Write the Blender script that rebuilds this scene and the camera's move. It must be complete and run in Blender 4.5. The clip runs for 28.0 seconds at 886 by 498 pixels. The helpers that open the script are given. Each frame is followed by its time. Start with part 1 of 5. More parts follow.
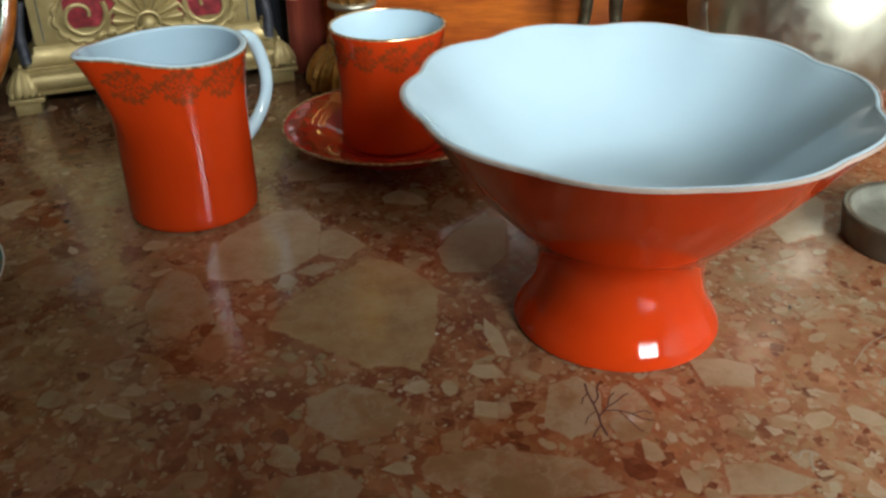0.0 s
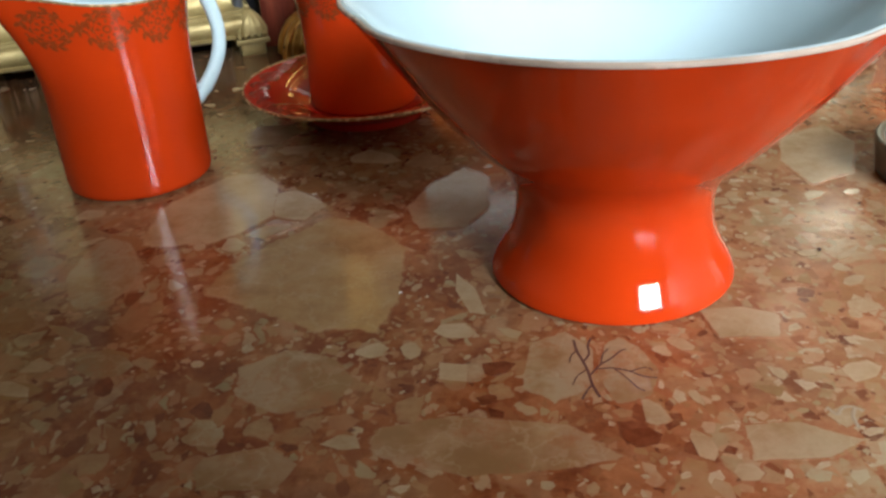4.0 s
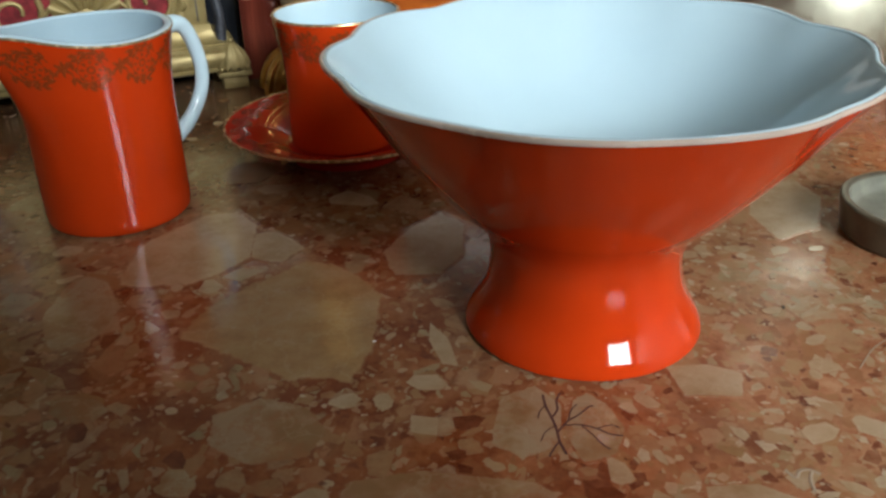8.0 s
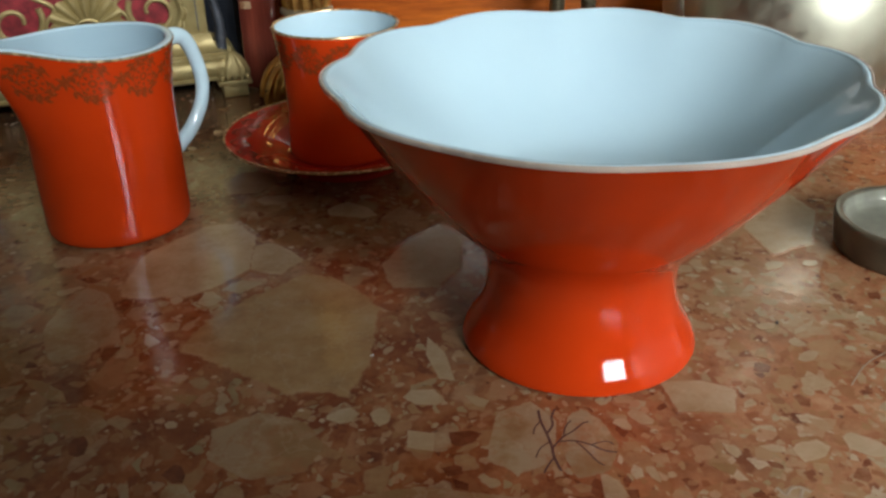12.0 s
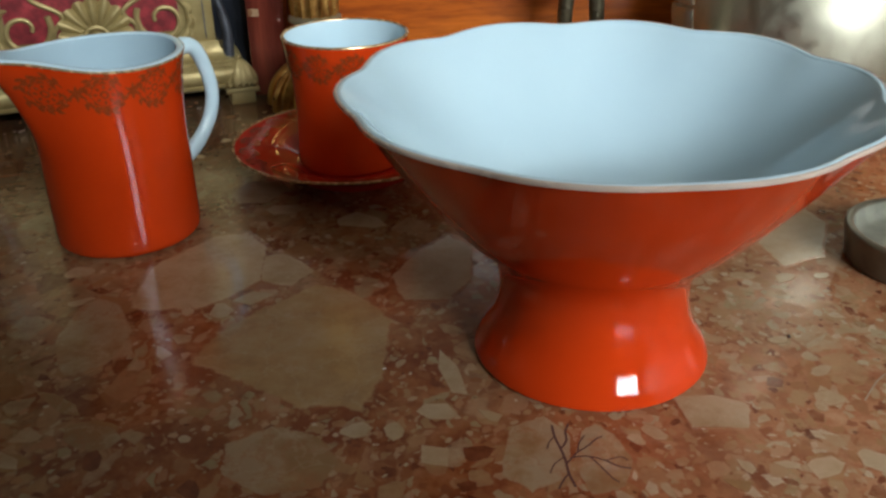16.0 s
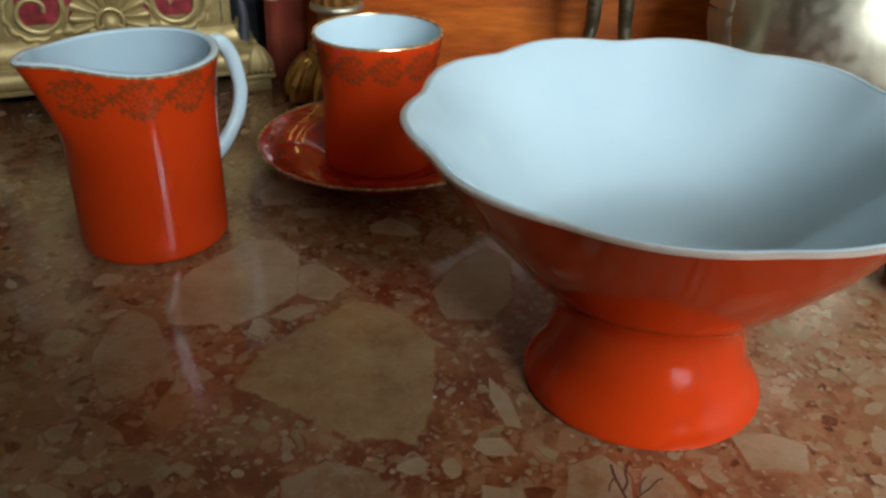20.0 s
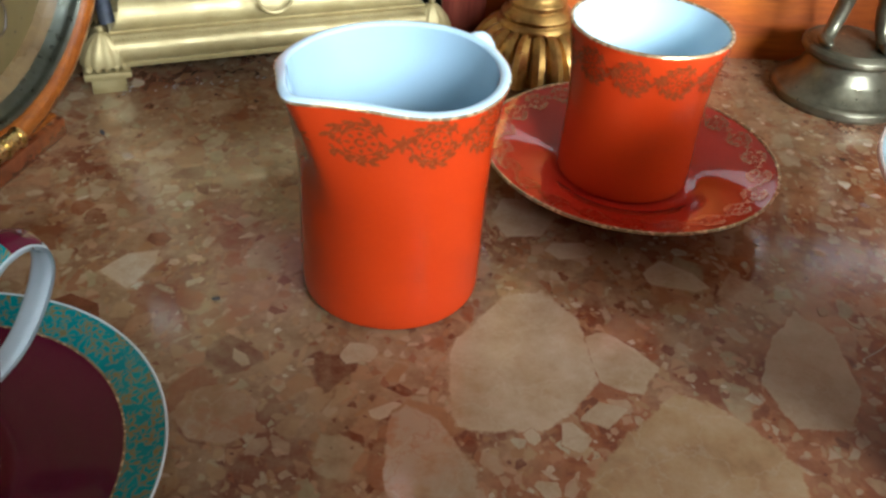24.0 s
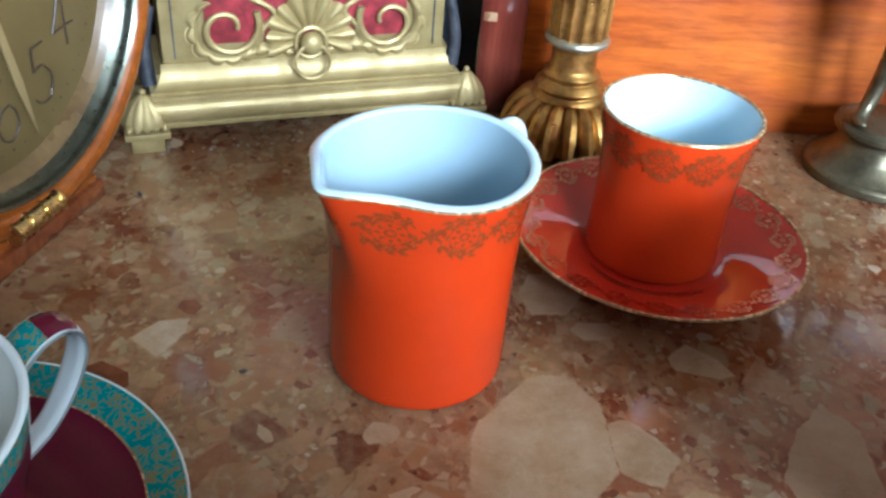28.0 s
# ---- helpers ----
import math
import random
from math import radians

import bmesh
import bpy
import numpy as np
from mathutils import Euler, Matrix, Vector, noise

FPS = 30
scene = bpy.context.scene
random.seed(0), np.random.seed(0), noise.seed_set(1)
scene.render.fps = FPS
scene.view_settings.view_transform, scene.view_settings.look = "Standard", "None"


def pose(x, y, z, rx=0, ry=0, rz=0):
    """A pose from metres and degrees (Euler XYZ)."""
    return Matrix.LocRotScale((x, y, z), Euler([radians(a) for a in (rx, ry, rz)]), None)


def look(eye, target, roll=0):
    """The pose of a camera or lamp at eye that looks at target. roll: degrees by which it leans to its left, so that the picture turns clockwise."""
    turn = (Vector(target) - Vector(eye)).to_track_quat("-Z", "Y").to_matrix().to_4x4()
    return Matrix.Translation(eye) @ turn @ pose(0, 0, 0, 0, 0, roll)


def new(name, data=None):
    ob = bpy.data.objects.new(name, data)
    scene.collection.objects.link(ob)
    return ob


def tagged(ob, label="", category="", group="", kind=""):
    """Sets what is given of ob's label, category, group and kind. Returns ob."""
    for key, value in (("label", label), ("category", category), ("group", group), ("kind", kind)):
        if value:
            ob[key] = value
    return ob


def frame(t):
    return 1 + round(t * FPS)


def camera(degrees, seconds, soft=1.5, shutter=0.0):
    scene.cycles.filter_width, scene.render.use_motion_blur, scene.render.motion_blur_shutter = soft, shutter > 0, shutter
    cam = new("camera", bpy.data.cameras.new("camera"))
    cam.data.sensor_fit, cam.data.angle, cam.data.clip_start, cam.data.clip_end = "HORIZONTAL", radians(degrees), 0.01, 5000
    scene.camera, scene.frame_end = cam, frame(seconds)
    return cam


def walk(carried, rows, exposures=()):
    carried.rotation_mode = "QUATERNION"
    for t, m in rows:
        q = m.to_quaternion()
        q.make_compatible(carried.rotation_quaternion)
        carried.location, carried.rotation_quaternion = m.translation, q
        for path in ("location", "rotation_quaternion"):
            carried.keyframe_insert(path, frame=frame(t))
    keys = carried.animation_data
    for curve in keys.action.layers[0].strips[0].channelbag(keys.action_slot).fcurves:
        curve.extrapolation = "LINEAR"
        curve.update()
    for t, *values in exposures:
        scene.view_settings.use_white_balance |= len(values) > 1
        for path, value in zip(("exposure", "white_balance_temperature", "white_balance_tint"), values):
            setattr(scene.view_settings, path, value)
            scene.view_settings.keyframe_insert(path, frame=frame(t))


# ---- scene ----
cam = camera(52.71, 28.0, soft=2.7, shutter=0.5)
PATH = [
    (0, (0.00000, 0.00000, 0.22431), (-0.00536, 0.86751, -0.27308), -0.721),
    (0.5, (0.00039, -0.00019, 0.22368), (-0.00566, 0.86804, -0.27245), -0.815),
    (1, (-0.00187, 0.00441, 0.22241), (-0.01025, 0.87213, -0.27457), -0.748),
    (1.5, (0.00045, 0.01519, 0.21532), (-0.01853, 0.88456, -0.27847), -0.707),
    (2, (0.01399, 0.03040, 0.19078), (-0.00505, 0.89993, -0.30273), -1.163),
    (2.5, (0.00959, 0.03554, 0.18423), (-0.01737, 0.91091, -0.29845), -2.099),
    (3, (0.02182, 0.03694, 0.17236), (-0.01008, 0.91871, -0.29824), -3.531),
    (3.5, (0.02204, 0.03683, 0.16923), (-0.01002, 0.91706, -0.30424), -3.629),
    (5.5, (0.01874, 0.03379, 0.17055), (-0.01402, 0.91286, -0.30502), -3.657),
    (6, (0.01748, 0.03372, 0.17747), (-0.01419, 0.91420, -0.29556), -3.633),
    (6.5, (0.01882, 0.03429, 0.17821), (0.00010, 0.92147, -0.28283), -2.982),
    (7, (0.02032, 0.03526, 0.17967), (0.01009, 0.92562, -0.27548), -2.128),
    (7.5, (0.02218, 0.03564, 0.18111), (0.01650, 0.92575, -0.27460), -1.549),
    (8, (0.02317, 0.03608, 0.18277), (0.01729, 0.92547, -0.27434), -1.417),
    (8.5, (0.02313, 0.03683, 0.18452), (0.01821, 0.92625, -0.27255), -1.352),
    (9, (0.02553, 0.03576, 0.18644), (0.01914, 0.92540, -0.27017), -1.315),
    (9.5, (0.02475, 0.03585, 0.18544), (0.02088, 0.92605, -0.27011), -1.241),
    (10, (0.02528, 0.03576, 0.18468), (0.02102, 0.92612, -0.27056), -1.207),
    (10.5, (0.02506, 0.03550, 0.18441), (0.02108, 0.92501, -0.27249), -1.188),
    (11, (0.02344, 0.03481, 0.18883), (0.02021, 0.92490, -0.26693), -1.123),
    (11.5, (0.02385, 0.03517, 0.18949), (0.01909, 0.92473, -0.26731), -1.162),
    (12, (0.02376, 0.03537, 0.18943), (0.01942, 0.92502, -0.26719), -1.109),
    (12.5, (0.02264, 0.03514, 0.18875), (0.01895, 0.92555, -0.26640), -1.129),
    (14.5, (0.02229, 0.03679, 0.19342), (0.01722, 0.92660, -0.26287), -1.062),
    (15, (0.02268, 0.03732, 0.19346), (0.01666, 0.92738, -0.26236), -1.087),
    (15.5, (0.02153, 0.03708, 0.19210), (0.01635, 0.92793, -0.26217), -0.999),
    (16, (0.01930, 0.03745, 0.19340), (0.01426, 0.92789, -0.26166), -0.988),
    (16.5, (0.01931, 0.03884, 0.19237), (0.01380, 0.92807, -0.26506), -1.015),
    (17, (0.01942, 0.03953, 0.19101), (0.01532, 0.92947, -0.26505), -0.905),
    (17.5, (0.02225, 0.04014, 0.19104), (0.01652, 0.93023, -0.26471), -0.937),
    (18, (0.02198, 0.04434, 0.19550), (0.01583, 0.93470, -0.25971), -1.001),
    (18.5, (0.01934, 0.04537, 0.19556), (0.01626, 0.93615, -0.25887), -0.920),
    (19, (0.00531, 0.04938, 0.19883), (0.00269, 0.93641, -0.26289), -0.833),
    (19.5, (-0.00642, 0.05401, 0.20738), (-0.00627, 0.91440, -0.30226), 0.800),
    (20, (-0.01098, 0.05696, 0.21157), (0.01434, 0.92554, -0.28334), 1.375),
    (20.5, (-0.03127, 0.06011, 0.21095), (0.03866, 0.90782, -0.31488), 2.025),
    (21, (-0.07632, 0.09519, 0.23532), (0.00404, 0.91258, -0.33514), 2.016),
    (21.5, (-0.11396, 0.13163, 0.22398), (-0.03986, 0.94378, -0.35474), 2.572),
    (22, (-0.12355, 0.16179, 0.22036), (-0.06102, 0.96875, -0.36692), 2.819),
    (22.5, (-0.12613, 0.16993, 0.22032), (-0.06782, 0.97644, -0.36801), 3.363),
    (24.5, (-0.14190, 0.16250, 0.22309), (-0.10137, 0.96174, -0.37656), 5.073),
    (25, (-0.14677, 0.16085, 0.22881), (-0.12430, 0.96815, -0.36091), 5.194),
    (25.5, (-0.14702, 0.16269, 0.23286), (-0.13440, 0.97548, -0.34956), 5.323),
    (26, (-0.14680, 0.16577, 0.23489), (-0.14043, 0.98303, -0.34134), 5.357),
    (26.5, (-0.14225, 0.17213, 0.23483), (-0.13124, 0.98888, -0.34205), 5.109),
    (27, (-0.13717, 0.17296, 0.23875), (-0.12221, 0.98972, -0.33803), 5.049),
    (27.5, (-0.13929, 0.17070, 0.23850), (-0.12427, 0.99081, -0.33351), 5.041),
    (28, (-0.13692, 0.17295, 0.23858), (-0.12253, 0.99378, -0.33240), 5.041),
]
walk(cam, [(t, look(eye, target, roll)) for t, eye, target, roll in PATH],
     exposures=[(0, 0.1, 6500, 7), (1.2, 0.1, 6500, 7), (2.2, 0.05, 6500, 7), (3.0, 0.35, 6500, 7), (3.6, 0.55, 6500, 7), (6.1, 0.6, 6500, 7), (7.0, 0.22, 6500, 7),
                (8.0, 0.05, 6500, 7), (12.0, -0.06, 6500, 7), (15.0, -0.13, 6500, 7), (18.0, -0.15, 6500, 7), (19.0, -0.25, 6500, 7), (20.3, -0.08, 6500, 8),
                (21.0, 0.5, 6700, 9), (21.7, 1.12, 6900, 10), (22.6, 1.2, 6500, 9), (25.0, 1.26, 5450, 6), (28.0, 1.3, 5350, 7)])

# ---- light ----
world = bpy.data.worlds.new("world")
scene.world = world
world.use_nodes = True
_sky = world.node_tree.nodes.new("ShaderNodeTexSky")
_sky.sky_type, _sky.sun_disc = "NISHITA", False
_sky.sun_elevation, _sky.sun_rotation = radians(35), radians(150)
world.node_tree.links.new(_sky.outputs[0], world.node_tree.nodes["Background"].inputs[0])
world.node_tree.nodes["Background"].inputs[1].default_value = 0.1


def window_lamp(name, width, height, watts, m, colour):
    data = bpy.data.lights.new(name, "AREA")
    data.shape, data.size, data.size_y = "RECTANGLE", width, height
    data.energy, data.color = watts, colour
    ob = new(name, data)
    ob.matrix_world = m
    return ob


window_lamp("window_light", 1.52, 0.88, 290.0, look((1.42, -2.28, 1.50), (1.42, 0, 1.50)), (0.92, 0.97, 1.0))


# ---- materials ----
class Mat:
    """A node material that is built up step by step."""

    def __init__(self, name, colour=(0.5, 0.5, 0.5), rough=0.4, metal=0.0, coat=0.0, spec=0.5):
        self.m = bpy.data.materials.new(name)
        self.m.use_nodes = True
        self.t = self.m.node_tree
        self.b = self.t.nodes["Principled BSDF"]
        self.put("Base Color", (*colour, 1))
        self.put("Roughness", rough)
        self.put("Metallic", metal)
        self.put("Coat Weight", coat)
        self.put("Coat Roughness", 0.04)
        self.put("Specular IOR Level", spec)
        self._co = None

    def put(self, socket, value):
        if isinstance(value, bpy.types.NodeSocket):
            self.t.links.new(value, self.b.inputs[socket])
        else:
            self.b.inputs[socket].default_value = value

    def node(self, kind, *ins, out=0, **props):
        nd = self.t.nodes.new("ShaderNode" + kind)
        for k, v in props.items():
            if k == "operation":
                nd.operation = v
            elif k == "data_type":
                nd.data_type = v
            elif k == "feature":
                nd.feature = v
            elif k == "blend_type":
                nd.blend_type = v
            elif k == "wave_type":
                nd.wave_type = v
            elif k == "bands_direction":
                nd.bands_direction = v
        for key, v in ins:
            if isinstance(v, bpy.types.NodeSocket):
                self.t.links.new(v, nd.inputs[key])
            else:
                nd.inputs[key].default_value = v
        return nd.outputs[out]

    def co(self):
        if self._co is None:
            self._co = self.node("TexCoord", out=3)
        return self._co

    def scaled(self, x, y, z):
        return self.node("Mapping", (0, self.co()), (3, (x, y, z)))

    def noise(self, scale, detail=3.0, rough=0.55, vec=None, out=0):
        return self.node("TexNoise", ("Vector", vec or self.co()), ("Scale", scale), ("Detail", detail), ("Roughness", rough), out=out)

    def math(self, op, a, b=0.0):
        return self.node("Math", (0, a), (1, b), operation=op)

    def span(self, v, lo, hi, to_lo=0.0, to_hi=1.0):
        return self.node("MapRange", (0, v), (1, lo), (2, hi), (3, to_lo), (4, to_hi))

    def mix(self, fac, a, b, how="MIX"):
        nd = self.t.nodes.new("ShaderNodeMix")
        nd.data_type, nd.blend_type = "RGBA", how
        for i, v in ((0, fac), (6, a), (7, b)):
            if isinstance(v, bpy.types.NodeSocket):
                self.t.links.new(v, nd.inputs[i])
            elif i == 0:
                nd.inputs[i].default_value = v
            else:
                nd.inputs[i].default_value = (*v, 1)
        return nd.outputs[2]

    def ramp(self, v, *stops):
        nd = self.t.nodes.new("ShaderNodeValToRGB")
        self.t.links.new(v, nd.inputs[0])
        el = nd.color_ramp.elements
        while len(el) < len(stops):
            el.new(0.5)
        for e, (p, c) in zip(el, stops):
            e.position, e.color = p, (*c, 1)
        return nd.outputs[0]

    def bump(self, height, strength=0.2, distance=0.001):
        self.put("Normal", self.node("Bump", ("Height", height), ("Strength", strength), ("Distance", distance)))
        return self


def glaze(name, colour, dark, rough=0.07, mottling=0.35, spec=0.5):
    """Glazed china: even colour with faint clouding, and a hard clear gloss with fine waves."""
    m = Mat(name, colour, rough, spec=spec)
    n = m.noise(38, 3)
    m.put("Base Color", m.mix(m.span(n, 0.3, 0.75, 0, mottling), colour, dark))
    m.put("Roughness", m.span(m.noise(160, 2), 0.3, 0.7, rough, rough * 1.9))
    m.bump(m.noise(60, 2), 0.05, 0.0006)
    return m.m


RED = glaze("red_glaze", (0.57, 0.044, 0.0050), (0.48, 0.031, 0.0042), rough=0.045, spec=0.36)
DEEP_RED = glaze("deep_red_glaze", (0.43, 0.024, 0.010), (0.35, 0.017, 0.008), rough=0.03)
PALE = glaze("pale_blue_glaze", (0.50, 0.67, 0.76), (0.46, 0.63, 0.74), 0.045, 0.5)
WHITE = glaze("white_glaze", (0.56, 0.63, 0.65), (0.52, 0.59, 0.62), 0.06, 0.5)
CREAM = glaze("greyish_white_glaze", (0.56, 0.59, 0.56), (0.52, 0.55, 0.53), 0.06, 0.5)
BURGUNDY = glaze("burgundy_glaze", (0.085, 0.005, 0.020), (0.06, 0.004, 0.014), 0.05)


def gilt(name, colour, dark, rough, scale=90, bump=0.25, metal=1.0):
    m = Mat(name, colour, rough, metal)
    n = m.noise(scale, 4, 0.65)
    m.put("Base Color", m.mix(m.span(n, 0.42, 0.72), colour, dark))
    m.put("Roughness", m.span(m.noise(scale * 2.3, 3), 0.3, 0.7, rough * 0.8, rough * 1.35))
    m.bump(n, bump, 0.0005)
    return m.m


GOLD_LINE = gilt("gold_rim", (0.52, 0.36, 0.19), (0.36, 0.22, 0.10), 0.24, 160, 0.05, 0.55)
GOLD_PRINT = gilt("gold_print", (0.54, 0.24, 0.14), (0.40, 0.14, 0.07), 0.22, 500, 0.1, 1.0)
BRONZE_PRINT = gilt("bronze_print", (0.37, 0.066, 0.016), (0.29, 0.042, 0.010), 0.22, 700, 0.1, 0.25)
BROWN_RIM = gilt("worn_bronze_rim", (0.52, 0.42, 0.36), (0.45, 0.345, 0.28), 0.22, 40, 0.02, 0.1)
GILT = gilt("pale_gilding", (0.34, 0.27, 0.120), (0.24, 0.18, 0.07), 0.46, 60, 0.006, 0.45)
OLD_GOLD = gilt("antique_gold", (0.52, 0.31, 0.09), (0.20, 0.09, 0.02), 0.33, 110, 0.35, 0.9)
BRASS = gilt("polished_brass", (0.60, 0.47, 0.22), (0.44, 0.32, 0.12), 0.26, 200, 0.1)
PEWTER = gilt("brushed_pewter", (0.50, 0.49, 0.39), (0.46, 0.45, 0.36), 0.44, 60, 0.02)
AGED_BRASS = gilt("aged_brass", (0.165, 0.15, 0.098), (0.080, 0.070, 0.044), 0.34, 80, 0.2, 0.8)
CHROME = gilt("steel_bezel", (0.11, 0.12, 0.10), (0.075, 0.078, 0.055), 0.30, 90, 0.05)
DARK_METAL = gilt("dark_bronze", (0.10, 0.11, 0.13), (0.03, 0.03, 0.04), 0.4, 120, 0.3, 0.7)


def timber(name, light, mid, dark, rough, along="x", scale=1.0, coat=0.5, stretch=5):
    """Polished wood with long streaks, pores and a lacquer coat."""
    m = Mat(name, mid, rough, coat=coat)
    k = {"x": (stretch, 70, 70), "y": (70, stretch, 70), "z": (70, 70, stretch)}[along]
    v = m.scaled(*(a * scale for a in k))
    broad = m.noise(0.55, 4, 0.6, v)
    fine = m.noise(3.2, 4, 0.7, v)
    c = m.ramp(broad, (0.30, dark), (0.47, mid), (0.70, light))
    c = m.mix(m.span(fine, 0.35, 0.62), dark, c)
    c = m.mix(0.55, m.ramp(broad, (0.30, dark), (0.47, mid), (0.70, light)), c)
    m.put("Base Color", c)
    m.put("Roughness", m.span(m.noise(30, 3), 0.3, 0.7, rough * 0.7, rough * 1.4))
    m.bump(fine, 0.12, 0.0004)
    return m.m


MAHOGANY = timber("polished_mahogany", (0.47, 0.120, 0.010), (0.34, 0.070, 0.006), (0.13, 0.024, 0.004), 0.42, coat=0.09, stretch=9)
MAHOGANY.node_tree.nodes["Principled BSDF"].inputs["Coat Roughness"].default_value = 0.07
MAHOGANY.node_tree.nodes["Principled BSDF"].inputs["Specular IOR Level"].default_value = 0.06
MAHOGANY.node_tree.nodes["Principled BSDF"].inputs["Coat IOR"].default_value = 1.5
DARK_MAHOGANY = timber("dark_mahogany", (0.22, 0.050, 0.028), (0.13, 0.026, 0.016), (0.05, 0.010, 0.007), 0.2, "z")
HONEY = timber("honey_wood", (0.30, 0.092, 0.010), (0.23, 0.062, 0.007), (0.13, 0.031, 0.005), 0.2, "y", coat=0.2)
DIAL_WOOD = timber("brown_dial_ring", (0.15, 0.098, 0.040), (0.115, 0.072, 0.027), (0.07, 0.040, 0.015), 0.3, "y", coat=0.1)
WALNUT = timber("red_brown_wood", (0.22, 0.065, 0.018), (0.15, 0.040, 0.012), (0.07, 0.016, 0.006), 0.2, "y")
CARCASS = timber("cabinet_wood", (0.20, 0.08, 0.03), (0.13, 0.05, 0.02), (0.06, 0.02, 0.01), 0.3)


def breccia_colour(m):
    """Polished red breccia marble: small angular chips in a red-brown paste that clouds into tan."""
    m._co = m.node("NewGeometry")
    warp = m.noise(40, 3, 0.6, out=1)
    v = m.node("VectorMath", (0, m.co()), (1, m.node("VectorMath", (0, warp), (1, (0.012, 0.012, 0.012)), operation="MULTIPLY")), operation="ADD")
    paste = m.ramp(m.noise(60, 6, 0.72), (0.32, (0.105, 0.023, 0.008)), (0.47, (0.21, 0.064, 0.022)), (0.70, (0.32, 0.135, 0.055)))
    # the paste turns from red to tan along the slab
    along = m.span(m.node("VectorMath", (0, m.co()), (1, (-1.0, 0.9, 0)), out=1, operation="DOT_PRODUCT"), 0.35, 0.64, -0.04, 0.40)
    zone = m.math("ADD", m.noise(9, 4, 0.6), along)
    paste = m.mix(m.span(zone, 0.44, 0.62, 0, 0.85), paste, m.ramp(m.noise(75, 6, 0.75), (0.34, (0.175, 0.100, 0.046)), (0.66, (0.315, 0.213, 0.122))))
    paste = m.mix(m.span(m.noise(24, 5, 0.7), 0.50, 0.62, 0, 0.8), paste, (0.125, 0.027, 0.010))
    end = m.span(m.node("VectorMath", (0, m.co()), (1, (1.0, -0.25, 0)), out=1, operation="DOT_PRODUCT"), -0.04, 0.09)
    paste = m.mix(m.math("MULTIPLY", end, m.span(m.noise(34, 5, 0.7), 0.38, 0.60, 0.25, 0.9)), paste, m.ramp(m.noise(90, 5, 0.75), (0.36, (0.28, 0.105, 0.045)), (0.64, (0.42, 0.235, 0.13))))
    colour = paste
    for scale, seed, share, haze in ((300, 21.4, 0.32, 0.55), (190, 3.1, 0.30, 0.55), (110, 7.7, 0.28, 0.7), (58, 12.3, 0.20, 0.85)):
        w = m.node("VectorMath", (0, v), (1, (seed, seed * 0.7, 0)), operation="ADD")
        w = m.node("Mapping", (0, w), (2, (0, 0, seed)), (3, (1.25, 1.0, 0.001)))
        rnd = m.node("TexVoronoi", ("Vector", w), ("Scale", scale), out=1)
        edge = m.node("TexVoronoi", ("Vector", w), ("Scale", scale), feature="DISTANCE_TO_EDGE")
        sep = m.node("SeparateColor", (0, rnd))
        pick = m.node("SeparateColor", (0, rnd), out=1)
        tone = m.ramp(pick, (0.0, (0.085, 0.020, 0.010)), (0.14, (0.20, 0.062, 0.024)), (0.32, (0.26, 0.135, 0.056)), (0.50, (0.30, 0.195, 0.10)),
                      (0.68, (0.29, 0.14, 0.068)), (0.86, (0.36, 0.265, 0.165)), (1.0, (0.26, 0.205, 0.11)))
        tone = m.mix(m.span(m.noise(130, 5, 0.75), 0.3, 0.72, 0.0, haze), tone, paste)
        ragged = m.math("ADD", edge, m.span(m.noise(scale * 2.2, 3, 0.7), 0, 1, -0.08, 0.08))
        mask = m.math("MULTIPLY", m.span(ragged, 0.06, 0.12), m.math("GREATER_THAN", sep, 1 - share))
        colour = m.mix(mask, colour, tone)
    specks = m.span(m.noise(230, 2, 0.5), 0.26, 0.30, 0.7, 0)
    colour = m.mix(specks, colour, (0.07, 0.016, 0.009))
    m.put("Roughness", m.span(m.noise(18, 5, 0.65), 0.3, 0.7, 0.08, 0.20))
    m.bump(m.noise(30, 3), 0.04, 0.001)
    return colour


def breccia():
    m = Mat("breccia_marble", (0.3, 0.15, 0.1), 0.12)
    m.put("Base Color", breccia_colour(m))
    return m.m


